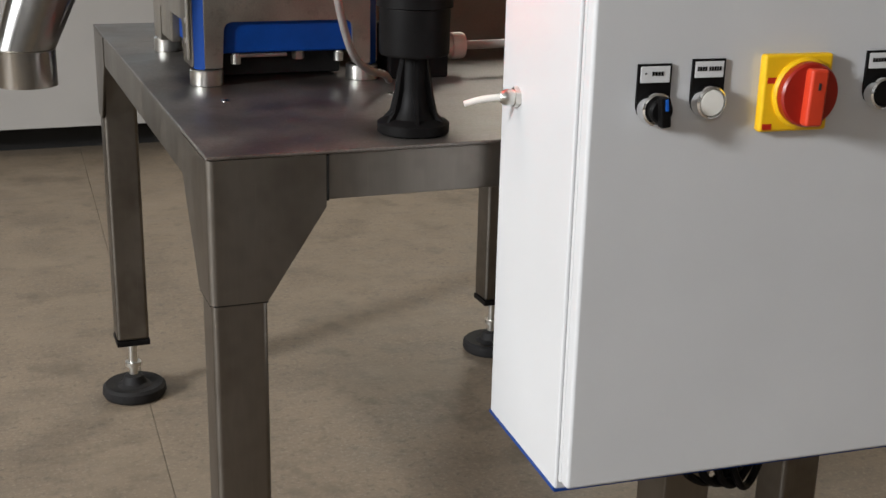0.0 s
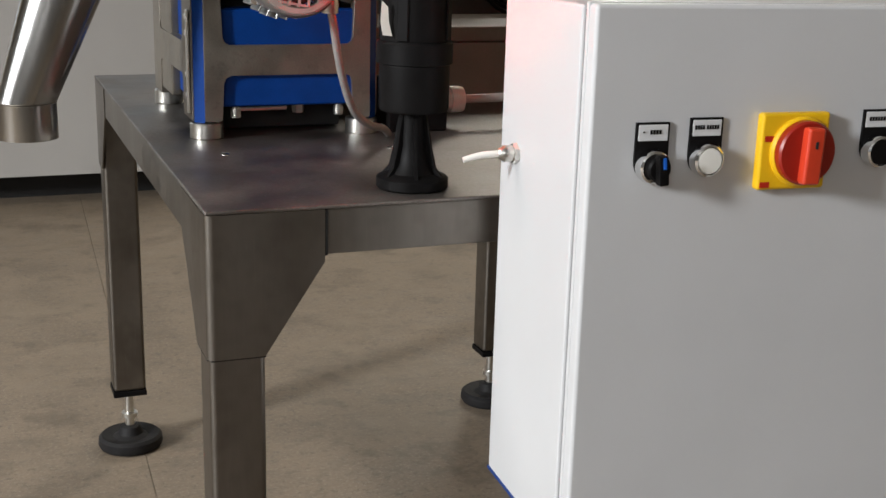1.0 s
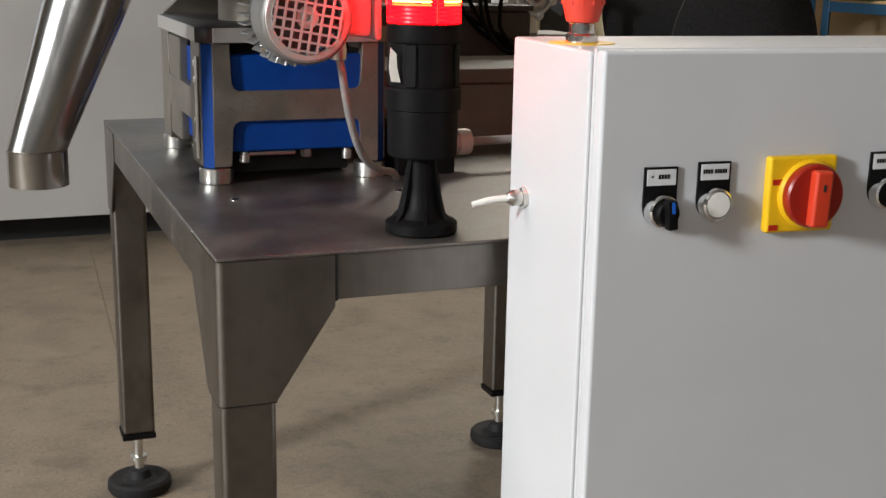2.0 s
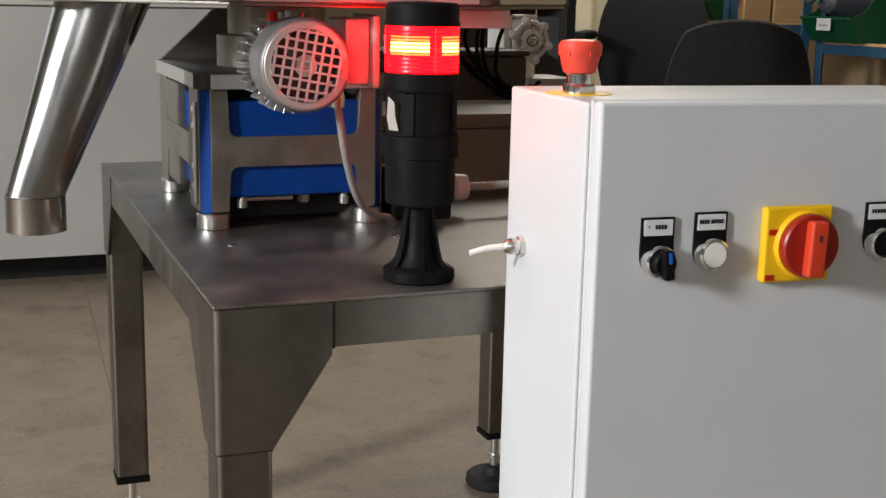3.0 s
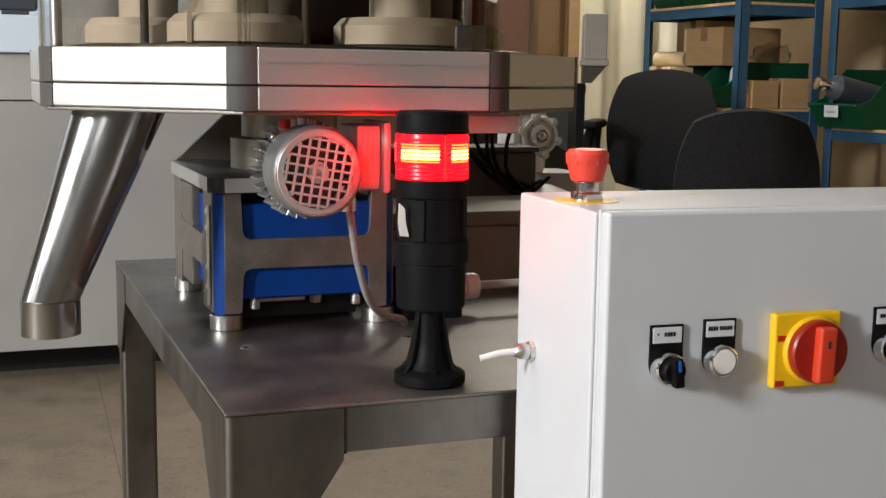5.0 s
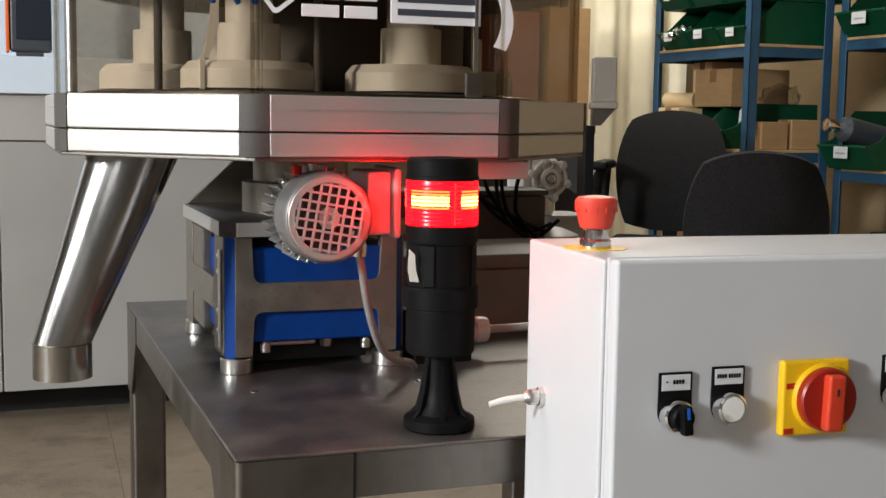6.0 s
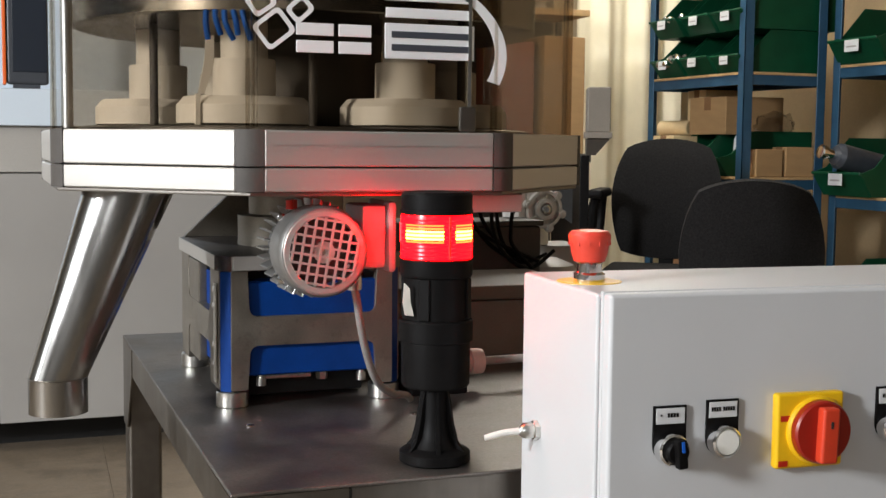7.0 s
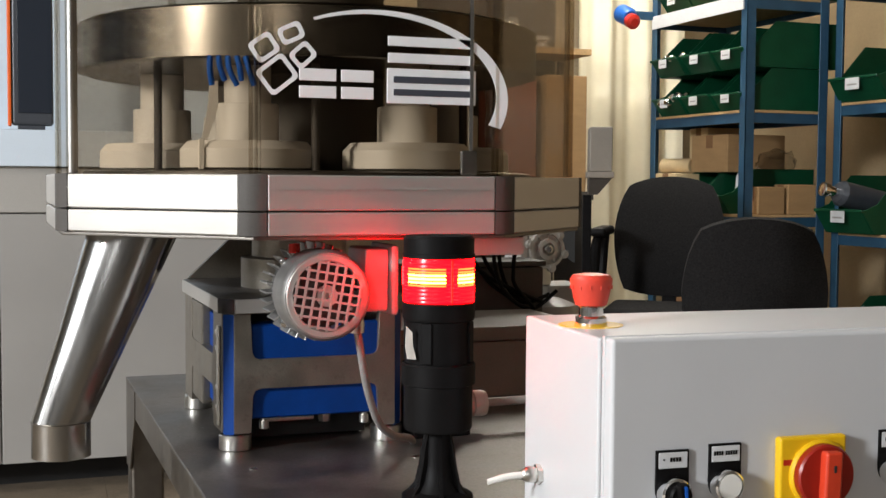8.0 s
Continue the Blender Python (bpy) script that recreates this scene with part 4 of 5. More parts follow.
part("cable", tube([(0.012, 0, 0), (0.07, 0.004, 0.0), (0.14, 0.01, 0.0), (0.24, 0.02, -0.004)], 0.0058, 12), material("pale_grey_cable", (0.42, 0.4, 0.37), 0.5), g2)
part("connector_block", box(-0.10, -0.0200, -0.035, 0.035, -0.0358, 0.03, 0.003), BLACK, g2, "black connector block")

dh = thing("dark_housing", pose(0.53, 0.90, H), "dark brown sheet-metal housing on the table edge", "housing")
part("body", box(-0.20, 0.19, -0.035, 0.07, 0, 0.185, 0.006), DARK_HOUSING, dh)
part("cover_strip", box(-0.203, 0.193, -0.038, 0.073, 0.1855, 0.195, 0.002), DARK_HOUSING, dh)

# ---- worm gearbox and feeder behind the table ----
wg = thing("worm_gearmotor", pose(0.79, 1.04, 0), "silver worm gear motor with a round flange on a bracket", "motor")
part("housing", box(-0.038, 0.024, -0.03, 0.05, 0.828, 0.905, 0.010, 3), ALU_CAST, wg)
fl = lathe([(0.036, 0), (0.038, 0.004), (0.036, 0.010), (0.030, 0.0105), (0.029, 0.005), (0.021, 0.005), (0.020, 0.013), (0.0125, 0.014), (0.012, 0.006), (0, 0.006)], 40, m=pose(0, -0.0305, 0.865, 90))
for k in range(8):
    box(0.020, 0.0295, -0.0395, -0.0355, -0.0016, 0.0016, 0.0004, 1, fl, pose(0, 0, 0.865, 0, 45 * k + 10, 0))
part("flange", fl, ALU_CAST, wg, "ribbed round flange")
part("shaft", lathe([(0.0085, 0.0062), (0.0085, 0.015), (0.006, 0.016), (0.0055, 0.011), (0, 0.011)], 24, m=pose(0, -0.0305, 0.865, 90)), CHROME, wg)
for k in range(6):
    part("lug", lathe([(0.0085, 0), (0.0085, 0.010), (0.0055, 0.0105), (0.0055, 0.015), (0, 0.0155)], 12, m=pose(0, 0, 0.865, 0, 60 * k + 15, 0) @ pose(0.037, -0.031, 0, 90)), ALU_CAST, wg, "bolted cast lug")
for k in range(4):
    part("cooling_rib", box(-0.030, 0.018, -0.025, 0.045, 0.9055 + 0.0, 0.912, 0.001, 1, m=pose(0, 0, 0)) if k == 0 else box(-0.0415, -0.0385, -0.022 + 0.018 * k, -0.016 + 0.018 * k, 0.835, 0.898, 0.001, 1), ALU_CAST, wg)
part("round_cover", lathe([(0.070, 0.700), (0.070, 0.742), (0.060, 0.762), (0.030, 0.774), (0, 0.776)], 40, m=pose(-0.015, -0.06, 0)), MACHINE_LIGHT, wg, "pale domed sheet cover")
part("bracket", box(-0.052, -0.0365, -0.03, 0.05, 0.79, 0.93, 0.003), ALU_CAST, wg)
part("socket", lathe([(0.028, 0.795), (0.028, 0.815), (0.022, 0.827)], 28, m=pose(0.0, 0.01, 0)), WHITE_PLASTIC, wg)
part("cover", prism([(0.01, -0.02), (0.10, -0.02), (0.10, 0.08), (0.01, 0.08)], 0.0, 0.7945, 0.008), MACHINE, wg, "grey sheet-metal pedestal")
bc = thing("hanging_cables", pose(0.632, 0.838, 0.812), "black cables looped beside the gear motor", "cable")
for a0, sag, end, dy in ((-0.075, 0.0, 0.085, 0.0), (-0.058, 0.014, 0.10, 0.012), (-0.035, 0.004, 0.07, 0.02), (-0.02, 0.022, 0.105, -0.01), (0.0, 0.012, 0.09, 0.03), (0.02, -0.008, 0.06, -0.015)):
    part("loop", tube([(a0 + 0.015, dy, 0.112), (a0 - 0.004, dy * 0.6, 0.062), (a0 * 0.5 + 0.004, dy * 0.3, 0.018 - sag), (0.03 + sag, 0.01 + dy * 0.4, -0.012 - sag * 1.4), (end, 0.02 + dy, -0.034 + sag)], 0.0036, 10), BLACK, bc)

fd = thing("feeder_hopper", pose(1.163, 1.5, 0, 0, 0, -24), "beige sheet-metal feeder box with a tapered chute on a dark post", "feeder")
part("box", box(-0.030, 0.024, -0.05, 0.05, 1.02, 1.125, 0.003), HOUSING_BROWN, fd)
part("rim", box(-0.034, 0.028, -0.054, 0.054, 1.005, 1.02, 0.002), HOUSING_BROWN, fd)
ch = bmesh.new()
q0 = [(-0.03, -0.045), (0.024, -0.045), (0.024, 0.045), (-0.03, 0.045)]
q1 = [(-0.03, -0.02), (-0.008, -0.02), (-0.008, 0.03), (-0.03, 0.03)]
a_ = [ch.verts.new((x, y, 1.0045)) for x, y in q0]
b_ = [ch.verts.new((x, y, 0.965)) for x, y in q1]
ch.faces.new(a_)
ch.faces.new(b_[::-1])
for k in range(4):
    ch.faces.new((b_[k], b_[(k + 1) % 4], a_[(k + 1) % 4], a_[k]))
part("chute", ch, DARK_HOUSING, fd)
part("post", box(-0.043, -0.022, -0.015, 0.015, 0.0, 0.9645, 0.002), BLACK, fd, "dark square post")
brc = bmesh.new()
prism([(-0.22, 0.90), (-0.06, 0.80), (-0.06, 0.90)], 0, 0.004, 0, brc, pose(0, 0.0, 0, 90))
part("brace", brc, DARK, fd, "dark triangular brace plate")

# ---- large grey machine at the back ----
machine = thing("grey_machine", pose(-0.6, 2.86, 0), "large grey sheet-metal machine with a pale worktop", "machine")
part("plinth", box(-1.7, 1.45, 0.18, 0.95, 0, 0.102), DARK, machine, "dark recessed plinth")
for x0, x1 in ((-1.7, -0.66), (-0.655, 0.40), (0.405, 1.45)):
    part("panel", box(x0, x1, 0, 0.02, 0.104, 0.885, 0.003), MACHINE, machine, "grey steel front panel")
part("carcass", box(-1.7, 1.45, 0.021, 0.95, 0.103, 1.03), MACHINE, machine)
part("upper_panel", box(-1.7, 1.45, -0.006, 0.0205, 0.889, 1.03, 0.003), MACHINE_LIGHT, machine)
part("worktop", box(-1.72, 1.47, -0.03, 0.97, 1.031, 1.145, 0.006), BLUE_WHITE, machine, "pale blue-white worktop edge")
part("back_hood", box(-1.7, 1.45, 0.35, 0.95, 1.146, 2.0, 0.01), BLUE_WHITE, machine, "pale upper cabinet")
hmi = thing("operator_screen", pose(-0.118, 2.84, 1.1455), "dark operator screen with an orange edge trim", "screen")
part("housing", box(-0.038, 0.085, 0.0, 0.05, 0.012, 0.46, 0.01, 3), SCREEN, hmi)
part("display", box(-0.02, 0.08, -0.003, -0.0005, 0.05, 0.42, 0.002), material("switched_off_display", (0.02, 0.025, 0.035), 0.2), hmi)
part("trim", box(-0.049, -0.0385, -0.004, 0.052, 0.010, 0.465, 0.003), ORANGE, hmi, "bright orange side trim")
part("bracket", box(-0.02, 0.06, 0.005, 0.045, 0.0, 0.0125, 0.002), SCREEN, hmi)

# ---- shelving ----


def rack(name_label, x0, x1, y0, y1, levels, top):
    r = thing("shelving_rack", pose(x0, y0, 0), name_label, "shelf", "workshop racks")
    w_, d_ = x1 - x0, y1 - y0
    for px in (0, w_):
        for py in (0, d_):
            p = bmesh.new()
            sx, sy = (1 if px == 0 else -1), (1 if py == 0 else -1)
            box(min(px, px + sx * 0.045), max(px, px + sx * 0.045), min(py, py + sy * 0.004), max(py, py + sy * 0.004), 0, top, 0.001, 1, p)
            box(min(px, px + sx * 0.004), max(px, px + sx * 0.004), min(py, py + sy * 0.045), max(py, py + sy * 0.045), 0, top, 0.001, 1, p)
            part("upright", p, SHELF_BLUE, r, "blue angle-steel upright")
    for z in levels:
        for e in ((0.005, w_ - 0.005, 0.0045, 0.008), (0.005, w_ - 0.005, d_ - 0.008, d_ - 0.0045)):
            part("beam", box(e[0], e[1], e[2], e[3], z - 0.055, z - 0.012, 0.001, 1), SHELF_BLUE, r)
        for e in ((0.0045, 0.008), (w_ - 0.008, w_ - 0.0045)):
            part("beam", box(e[0], e[1], 0.0085, d_ - 0.0085, z - 0.055, z - 0.012, 0.001, 1), SHELF_BLUE, r)
        part("board", box(0.009, w_ - 0.009, 0.009, d_ - 0.009, z - 0.03, z, 0.002, 1), CHIPBOARD, r, "raw chipboard shelf")
        part("board_edge", box(0.0, 0.0042, 0.05, d_ - 0.05, z - 0.011, z, 0, 1), CHIPBOARD, r)
        part("board_edge", box(0.05, w_ - 0.05, 0.0, 0.0042, z - 0.011, z, 0, 1), CHIPBOARD, r)
    return r


rack("blue steel rack with chipboard shelves and green bins", 2.80, 3.22, 3.32, 4.12, (0.30, 0.86, 1.31, 1.795), 2.3)
rack("blue steel rack with chipboard shelves beside another rack", 3.24, 3.74, 2.35, 3.30, (0.30, 0.785, 1.345, 1.85), 2.3)


sign = thing("header_board", pose(2.795, 3.335, 1.735), "white header board along the rack shelf edge", "board")
part("board", box(-0.006, 0.0, 0.0, 0.77, 0.0, 0.062, 0.001, 1), LABEL, sign)


def bin_meshes():
    """An open-fronted stacking bin; its mouth faces -x; depth 0.42, width 0.2, height 0.17."""
    L, W, Hh, t = 0.42, 0.2, 0.17, 0.004
    side = [(0.05, 0.0), (L, 0.0), (L, Hh), (0.15, Hh), (0.06, 0.085), (0.0, 0.066)]
    b = bmesh.new()
    for y0 in (-W / 2, W / 2 - t):
        prism(side, y0, y0 + t, 0, b, pose(0, 0, 0, 90) @ Matrix.Scale(-1, 4, (0, 0, 1)))
    box(0.048, L, -W / 2 + t, W / 2 - t, 0, t, 0, 1, b)
    box(L - t, L, -W / 2 + t, W / 2 - t, t, Hh, 0, 1, b)
    fr_ = bmesh.new()
    p = [(0.046, 0.0), (0.050, 0.0), (0.006, 0.064), (0.0, 0.064)]
    prism(p, -W / 2 + t, W / 2 - t, 0, fr_, pose(0, 0, 0, 90) @ Matrix.Scale(-1, 4, (0, 0, 1)))
    box(-0.006, 0.006, -W / 2, W / 2, 0.062, 0.071, 0.002, 1, fr_)
    return b, fr_


def make_bin(m, label):
    t = thing("storage_bin", m, label, "storage bin", "green bins")
    b, fr_ = bin_meshes()
    part("tray", b, GREEN, t, smooth=False)
    part("front_lip", fr_, GREEN, t, smooth=False)
    lb = part("label_card", box(-0.0095, -0.0065, -0.034, 0.022, 0.032, 0.066, 0.0005, 1), LABEL, t, "small white label card")
    part("bar", box(-0.0105, -0.0096, -0.026, 0.012, 0.044, 0.049), MACHINE, lb)
    return t


SMALL, LARGE = Matrix.Scale(1.08, 4), Matrix.Diagonal((1.15, 1.45, 1.35, 1))
proto = make_bin(pose(2.79, 3.46, 1.3105) @ SMALL, "open-fronted green plastic stacking bin on a shelf")
for x, y, z in ((2.78, 3.70, 1.3105), (2.77, 3.94, 1.3105), (2.79, 3.46, 1.4965), (2.78, 3.70, 1.4965), (2.76, 3.94, 1.4965), (2.80, 3.46, 1.7955), (2.80, 3.70, 1.7955), (2.80, 3.94, 1.7955),
                (2.76, 3.56, 0.8605), (2.76, 3.80, 0.8605), (3.27, 3.17, 0.3005), (3.27, 2.92, 0.3005)):
    copy_thing(proto, pose(x, y, z) @ SMALL)
for x, y, z in ((3.19, 3.12, 1.3455), (3.14, 3.13, 0.7855)):
    copy_thing(proto, pose(x, y, z) @ LARGE)


def carton(x, y, z, w_, d_, h_, rz, mat, label):
    t = thing("cardboard_box", pose(x, y, z, 0, 0, rz), label, "box", "cartons")
    part("carton", box(-w_ / 2, w_ / 2, -d_ / 2, d_ / 2, 0, h_, 0.003, 1), mat, t)
    part("tape", box(-w_ / 2 - 0.0006, w_ / 2 + 0.0006, -0.025, 0.025, h_ - 0.06, h_ + 0.0006), CARD_DARK, t, "brown packing tape")
    return t


carton(3.04, 3.73, 1.0455, 0.32, 0.28, 0.17, 3, CARD, "brown cardboard box stacked on green bins")
carton(3.10, 4.0, 0.8605, 0.2, 0.18, 0.40, -4, TAN_CARD, "tall pale tan cardboard box on a chipboard shelf")
carton(2.89, 4.0, 0.8605, 0.15, 0.18, 0.18, 2, TAN_CARD, "small pale tan cardboard box on a chipboard shelf")
carton(2.95, 3.39, 0.8605, 0.14, 0.11, 0.12, 3, CARD, "small brown cardboard box on a shelf")
carton(3.11, 3.39, 0.8605, 0.14, 0.11, 0.13, -2, CARD, "small brown cardboard box on a shelf")
carton(3.5, 3.1, 1.8505, 0.35, 0.3, 0.3, 2, CARD, "brown cardboard box on a rack shelf")
carton(2.34, 4.22, 0.9505, 0.22, 0.2, 0.55, 3, CARD, "tall tan cardboard box on a low bench")
carton(2.09, 4.24, 0.9505, 0.22, 0.2, 0.52, -3, material("red_brown_card", (0.20, 0.055, 0.03), 0.8, 0, 0.1, 8), "red-brown cardboard box on a low bench")
bench = thing("low_bench", pose(2.12, 4.25, 0), "dark brown bench with an upper chipboard shelf", "bench")
part("top", box(-0.45, 0.36, -0.16, 0.22, 0.91, 0.95, 0.004), DARK_HOUSING, bench)
for bx_ in (-0.43, 0.34):
    part("side", box(bx_ - 0.015, bx_ + 0.015, -0.14, 0.2, 0, 0.9095, 0.003), DARK_HOUSING, bench)
    part("upright", box(bx_ - 0.015, bx_ + 0.015, 0.17, 0.2, 0.9505, 1.60, 0.003), DARK_HOUSING, bench)
part("back", box(-0.41, 0.32, 0.201, 0.215, 0.3, 2.3, 0.002), DARK_HOUSING, bench, "dark back board")
part("shelf", box(-0.45, 0.36, -0.12, 0.2, 1.6005, 1.63, 0.003), CHIPBOARD, bench, "raw chipboard shelf")
for k, (fx, fh) in enumerate(((-0.02, 0.14), (0.06, 0.09), (0.14, 0.06))):
    t = thing("pump_part", pose(2.12 + fx, 4.22, 1.6305), "grey metal pump part standing on a shelf", "fitting", "shelf parts")
    part("casting", lathe([(0.03, 0), (0.032, 0.01), (0.018, 0.03), (0.02, fh * 0.6), (0.035, fh * 0.7), (0.03, fh)], 20), SILVER, t)
carton(3.02, 3.50, 0.3005, 0.34, 0.25, 0.3, 0, CARD, "brown cardboard box on a low shelf")

carton(3.70, 3.1, 1.3455, 0.07, 0.36, 0.42, 0, CARD, "tall brown cardboard box on a rack shelf")
carton(3.55, 2.68, 0.7855, 0.3, 0.3, 0.4, 1, CARD, "brown cardboard box behind bins")
carton(3.68, 3.1, 0.7855, 0.1, 0.36, 0.45, 0, CARD, "wide brown cardboard box behind bins")
carton(3.02, 3.88, 0.3005, 0.35, 0.3, 0.36, -3, CARD_DARK, "dark brown cardboard box on a low shelf")
# small stock in the bins and on the shelves
rnd = random.Random(5)
for z, n in ((1.3105, 12), (1.4965, 9)):
    for k in range(n):
        t = thing("metal_fitting", pose(2.80 + 0.03 * (k % 4) + rnd.uniform(-0.006, 0.006), 3.875 + 0.047 * (k // 4) + rnd.uniform(-0.008, 0.008), z + 0.062 + 0.006 * (k % 4), rnd.uniform(-25, 25), rnd.uniform(-15, 30), rnd.uniform(-30, 30)),
                  "shiny turned metal fitting lying in a bin", "fitting", "bin fittings")
        part("fitting", lathe([(0.010, -0.05), (0.016, -0.046), (0.018, -0.03), (0.012, -0.026), (0.012, 0.02), (0.017, 0.022), (0.017, 0.042), (0.010, 0.05)], 14, m=pose(0, 0, 0, 0, -80, 0)), CHROME, t)
t = thing("metal_cylinder", pose(3.17, 3.13, 0.845), "grey metal cylinder with a shiny end lying in a bin", "fitting")
part("barrel", lathe([(0.05, -0.16), (0.055, -0.15), (0.055, 0.12), (0.04, 0.14)], 24, m=pose(0.10, 0, 0.085, 0, -78, 0)), SCREEN, t)
part("end", lathe([(0.02, 0.14), (0.022, 0.19), (0.03, 0.192), (0.03, 0.215), (0.02, 0.22)], 18, m=pose(0.10, 0, 0.085, 0, -78, 0)), CHROME, t)
t = thing("yellow_hose", pose(3.38, 3.10, 1.36), "coiled yellow and brown hose in a bin", "hose")
for k in range(4):
    part("coil", tube([(-0.06 + 0.02 * k, -0.06, 0.0), (-0.03 + 0.02 * k, -0.03, 0.12), (0.03 + 0.02 * k, 0.03, 0.17), (0.09 + 0.015 * k, 0.06, 0.1), (0.11, 0.07, 0.0)], 0.012, 10), material("hose_yellow", (0.6, 0.38, 0.06), 0.5) if k % 2 == 0 else CARD_DARK, t)
t = thing("plastic_bag", pose(3.09, 3.50, 1.0455), "crumpled clear plastic bag on a shelf", "bag")
bag = bmesh.new()
bmesh.ops.create_icosphere(bag, subdivisions=4, radius=0.08)
for v in bag.verts:
    n_ = noise.fractal(v.co * 28, 1.0, 2.0, 4)
    v.co = Vector((v.co.x * 1.1, v.co.y * 1.0, max(v.co.z, -0.05) * 0.75 + 0.04)) * (1 + 0.18 * n_)
part("film", bag, FILM, t, smooth=False)
t = thing("paper_roll", pose(2.88, 3.99, 1.0412), "rolled pale paper and fittings on a shelf", "roll")
part("roll", lathe([(0.03, -0.09), (0.035, -0.088), (0.035, 0.088), (0.03, 0.09)], 24, m=pose(0, 0, 0.036, 90, 0, 20)), TAN_CARD, t)
t = thing("paper_sheet", pose(2.98, 3.56, 1.0455), "white paper sheet hanging over the shelf edge", "paper")
sh = bmesh.new()
pr = []
for k in range(9):
    s = k / 8
    x = 0.12 - 0.16 * s if s < 0.75 else 0.0 - 0.02 * (s - 0.75) * 4
    z = 0.002 if s < 0.7 else 0.002 - 0.14 * (s - 0.7) / 0.3
    pr.append([sh.verts.new((x - 0.02, y, z + dz)) for dz in (0, 0.0012) for y in (-0.09 + 0.06 * s, 0.12 - 0.08 * s)])
for a, c in zip(pr, pr[1:]):
    for i, j in ((0, 1), (2, 3), (0, 2), (1, 3)):
        sh.faces.new((a[i], a[j], c[j], c[i]))
part("sheet", sh, LOGO, t)

# socket outlet high on the left rack upright
t = thing("wall_socket", pose(2.66, 4.13, 1.80), "blue and red industrial socket outlet on a rack", "socket")
part("housing", lathe([(0.04, -0.05), (0.045, -0.04), (0.045, 0.03), (0.035, 0.05)], 24, m=pose(0, 0, 0, 110, 0, 0)), material("socket_blue", (0.01, 0.1, 0.4), 0.4), t)
part("cap", lathe([(0.036, 0), (0.036, 0.03), (0.02, 0.04)], 24, m=pose(0, -0.05, -0.03, 110, 0, 0)), RED, t)
part("bracket", box(-0.012, 0.139, -0.035, -0.015, -0.02, 0.02, 0.003), SHELF_BLUE, t)

# curtain in front of the north wall
cu = thing("curtain", pose(2.66, 4.62, 0), "cream plastic strip curtain hanging in soft folds", "curtain")
cm = bmesh.new()
cols = []
for k in range(74):
    x = k * 0.0085
    y = 0.030 * math.sin(x * 27) + 0.010 * math.sin(x * 61 + 1.2) + 0.014 * math.sin(x * 11)
    cols.append([cm.verts.new((x, y + dy, z)) for dy in (0, 0.003) for z in (0.02, 3.2)])
for a, c in zip(cols, cols[1:]):
    for i, j in ((0, 1), (2, 3), (0, 2), (1, 3)):
        cm.faces.new((a[i], a[j], c[j], c[i]))
part("fabric", cm, CURTAIN, cu)
part("curtain_rail", box(-0.05, 0.70, -0.02, 0.02, 3.2, 3.24, 0.004), ZINC, cu)


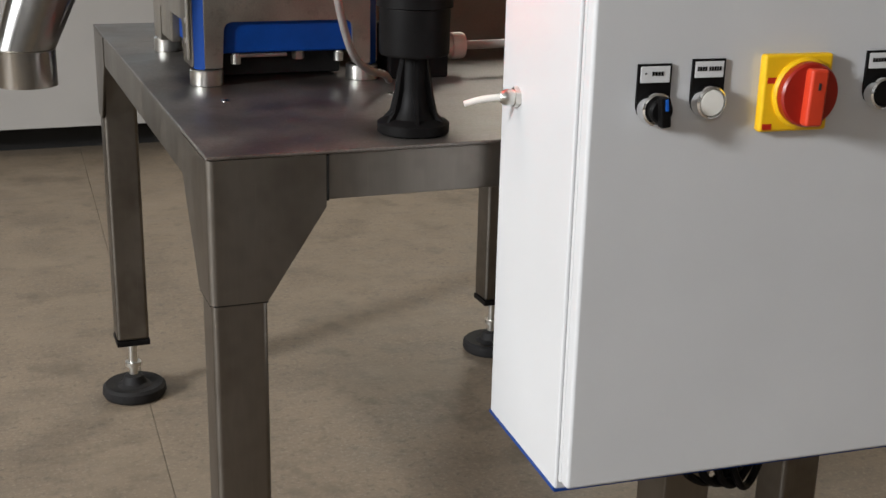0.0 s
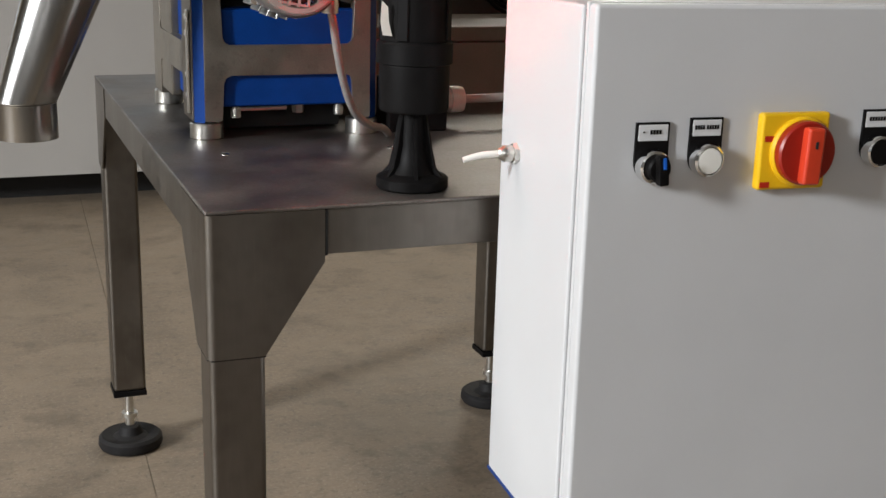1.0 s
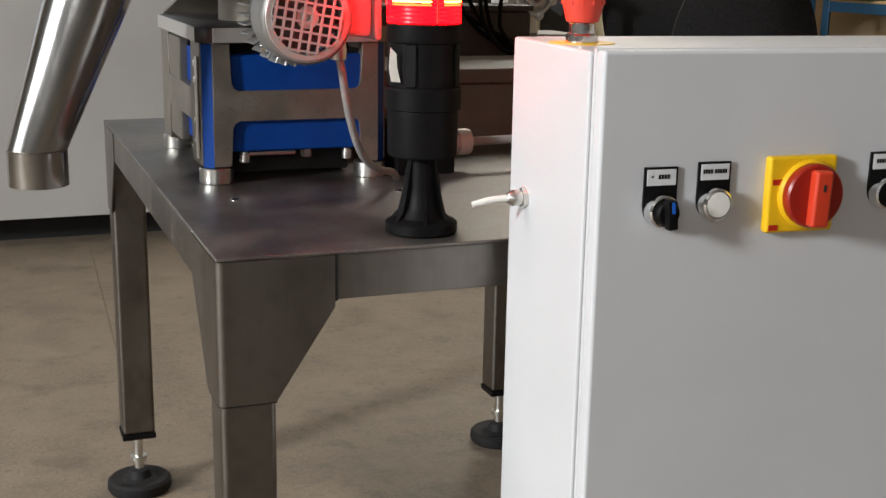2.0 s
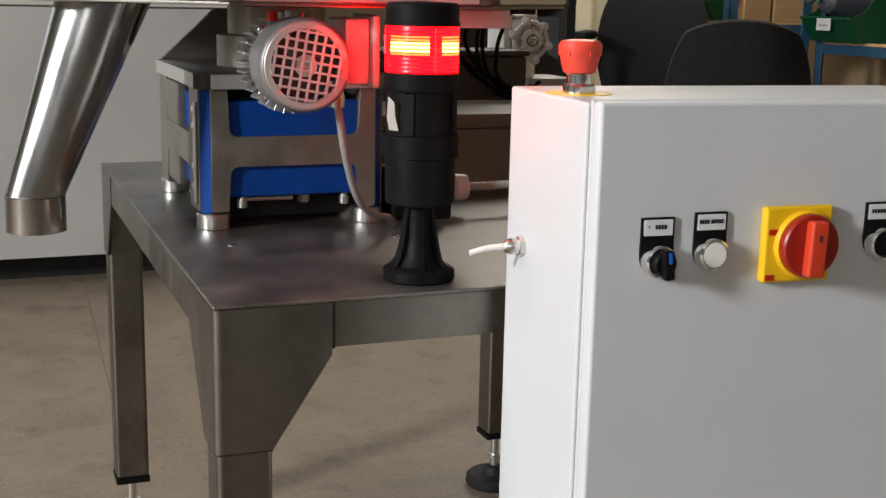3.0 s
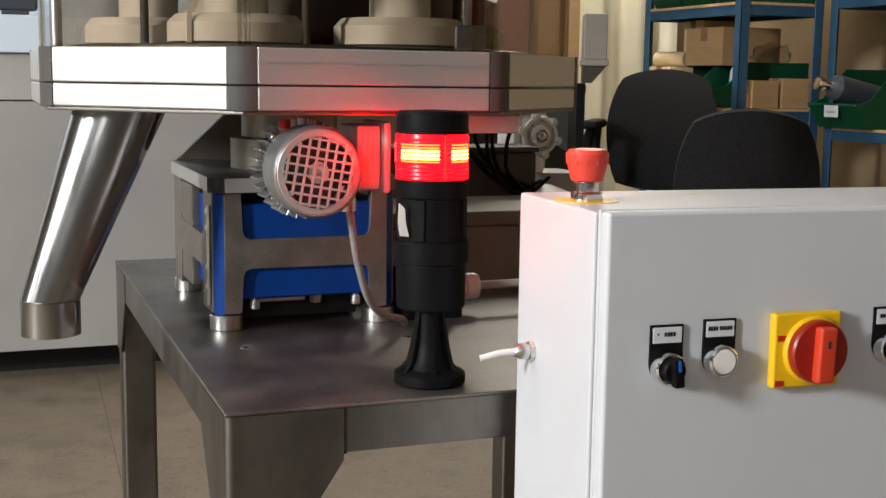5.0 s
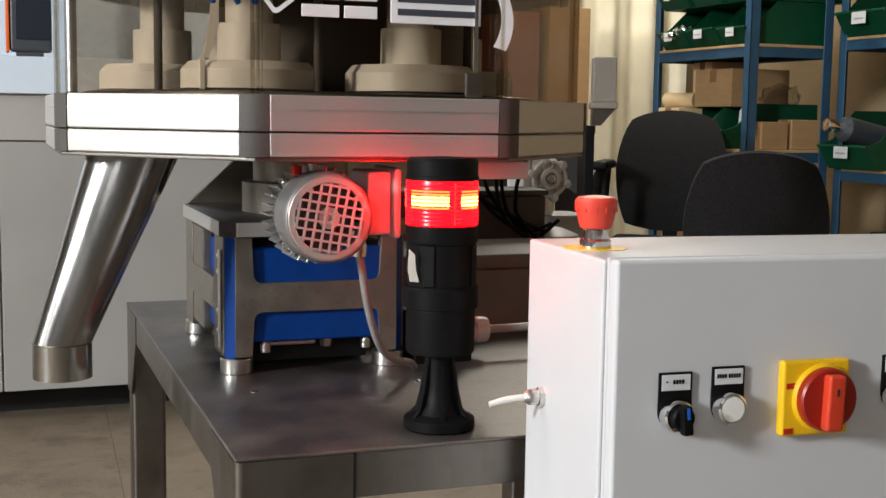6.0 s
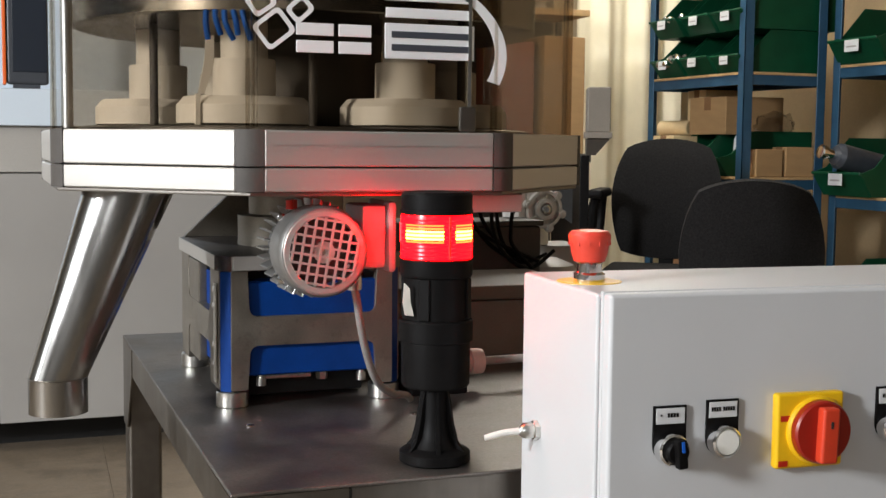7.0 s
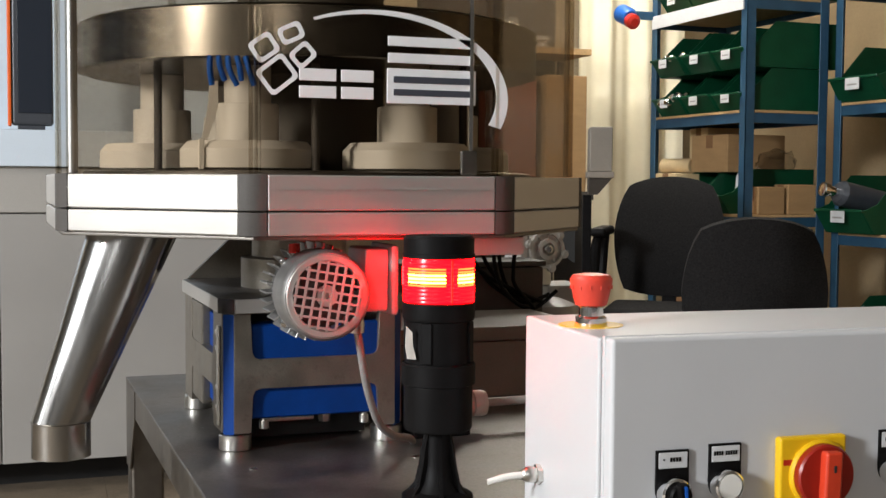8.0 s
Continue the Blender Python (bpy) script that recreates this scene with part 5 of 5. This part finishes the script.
# ---- office chairs ----
def office_chair(m, label, arm, low=0.0):
    t = thing("office_chair", m, label, "chair", "office chairs")
    # the back is a rounded cushion, seen from behind or in front
    b = bmesh.new()
    bmesh.ops.create_cube(b, size=1)
    bmesh.ops.subdivide_edges(b, edges=b.edges[:], cuts=9, use_grid_fill=True)
    for v in b.verts:
        x, y, z = v.co * 2
        k = 0.5 * (abs(x) ** 2 * abs(z) ** 2)
        taper = 1.0 - 0.16 * max(z, 0) ** 2 - 0.10 * max(-z, 0) ** 2
        r = 1 - 0.10 * k * 2
        v.co = Vector((x * 0.225 * taper * r, y * 0.035 * (1 - 0.35 * max(abs(x), abs(z)) ** 4) + 0.035 * (1 - x * x) + 0.03 * z * z, z * 0.25 * r - 0.02 * x * x * (z > 0)))
    b.transform(pose(0, 0.20, 0.78 - low, -8))
    bk_ = part("backrest", b, FABRIC, t, "padded black fabric backrest")
    part("seat", box(-0.235, 0.235, -0.25, 0.20, 0.43 - low, 0.51 - low, 0.035, 4), FABRIC, t, "padded black fabric seat")
    part("back_stem", box(-0.03, 0.03, 0.225, 0.245, 0.40 - low, 0.75 - low, 0.006), BLACK, t)
    part("knob", lathe([(0.028, 0), (0.028, 0.02), (0.02, 0.028), (0, 0.028)], 20, m=pose(0.0, 0.275, 0.70 - low, -90)), BLACK, t)
    part("gas_column", lathe([(0.026, 0.12), (0.026, 0.30), (0.015, 0.302), (0.015, 0.431 - low)], 20), BLACK, t)
    for k in range(5):
        leg = part("base_leg", tube([(0, 0, 0.13), (0.15, 0, 0.11), (0.29, 0, 0.085)], [0.03, 0.024, 0.018], 10, m=pose(0, 0, 0, 0, 0, 72 * k)), BLACK, t)
        part("castor", lathe([(0.02, -0.022), (0.028, -0.018), (0.028, 0.018), (0.02, 0.022)], 18, m=pose(0, 0, 0, 0, 0, 72 * k) @ pose(0.29, 0, 0.029, 90)), BLACK, leg)
    if arm:
        for s in (-1, 1):
            a = part("armrest", box(s * 0.245 - 0.032, s * 0.245 + 0.032, -0.20, 0.10, 0.785, 0.82, 0.014, 3), BLACK, t)
            part("arm_loop", tube([(s * 0.20, 0.02, 0.42), (s * 0.28, 0.03, 0.43), (s * 0.265, 0.07, 0.56), (s * 0.255, 0.085, 0.72), (s * 0.245, 0.03, 0.788), (s * 0.245, -0.10, 0.788), (s * 0.255, -0.165, 0.74), (s * 0.265, -0.14, 0.56), (s * 0.28, -0.09, 0.43), (s * 0.20, -0.08, 0.42)], 0.019, 10), BLACK, a)
    return t


office_chair(pose(2.15, 2.32, 0, 0, 0, 150), "black fabric office chair, low, beside the cabinet", False, 0.13)
office_chair(pose(2.285, 3.09, 0.0, 0, 0, -35), "black fabric office chair with plastic armrests", True)
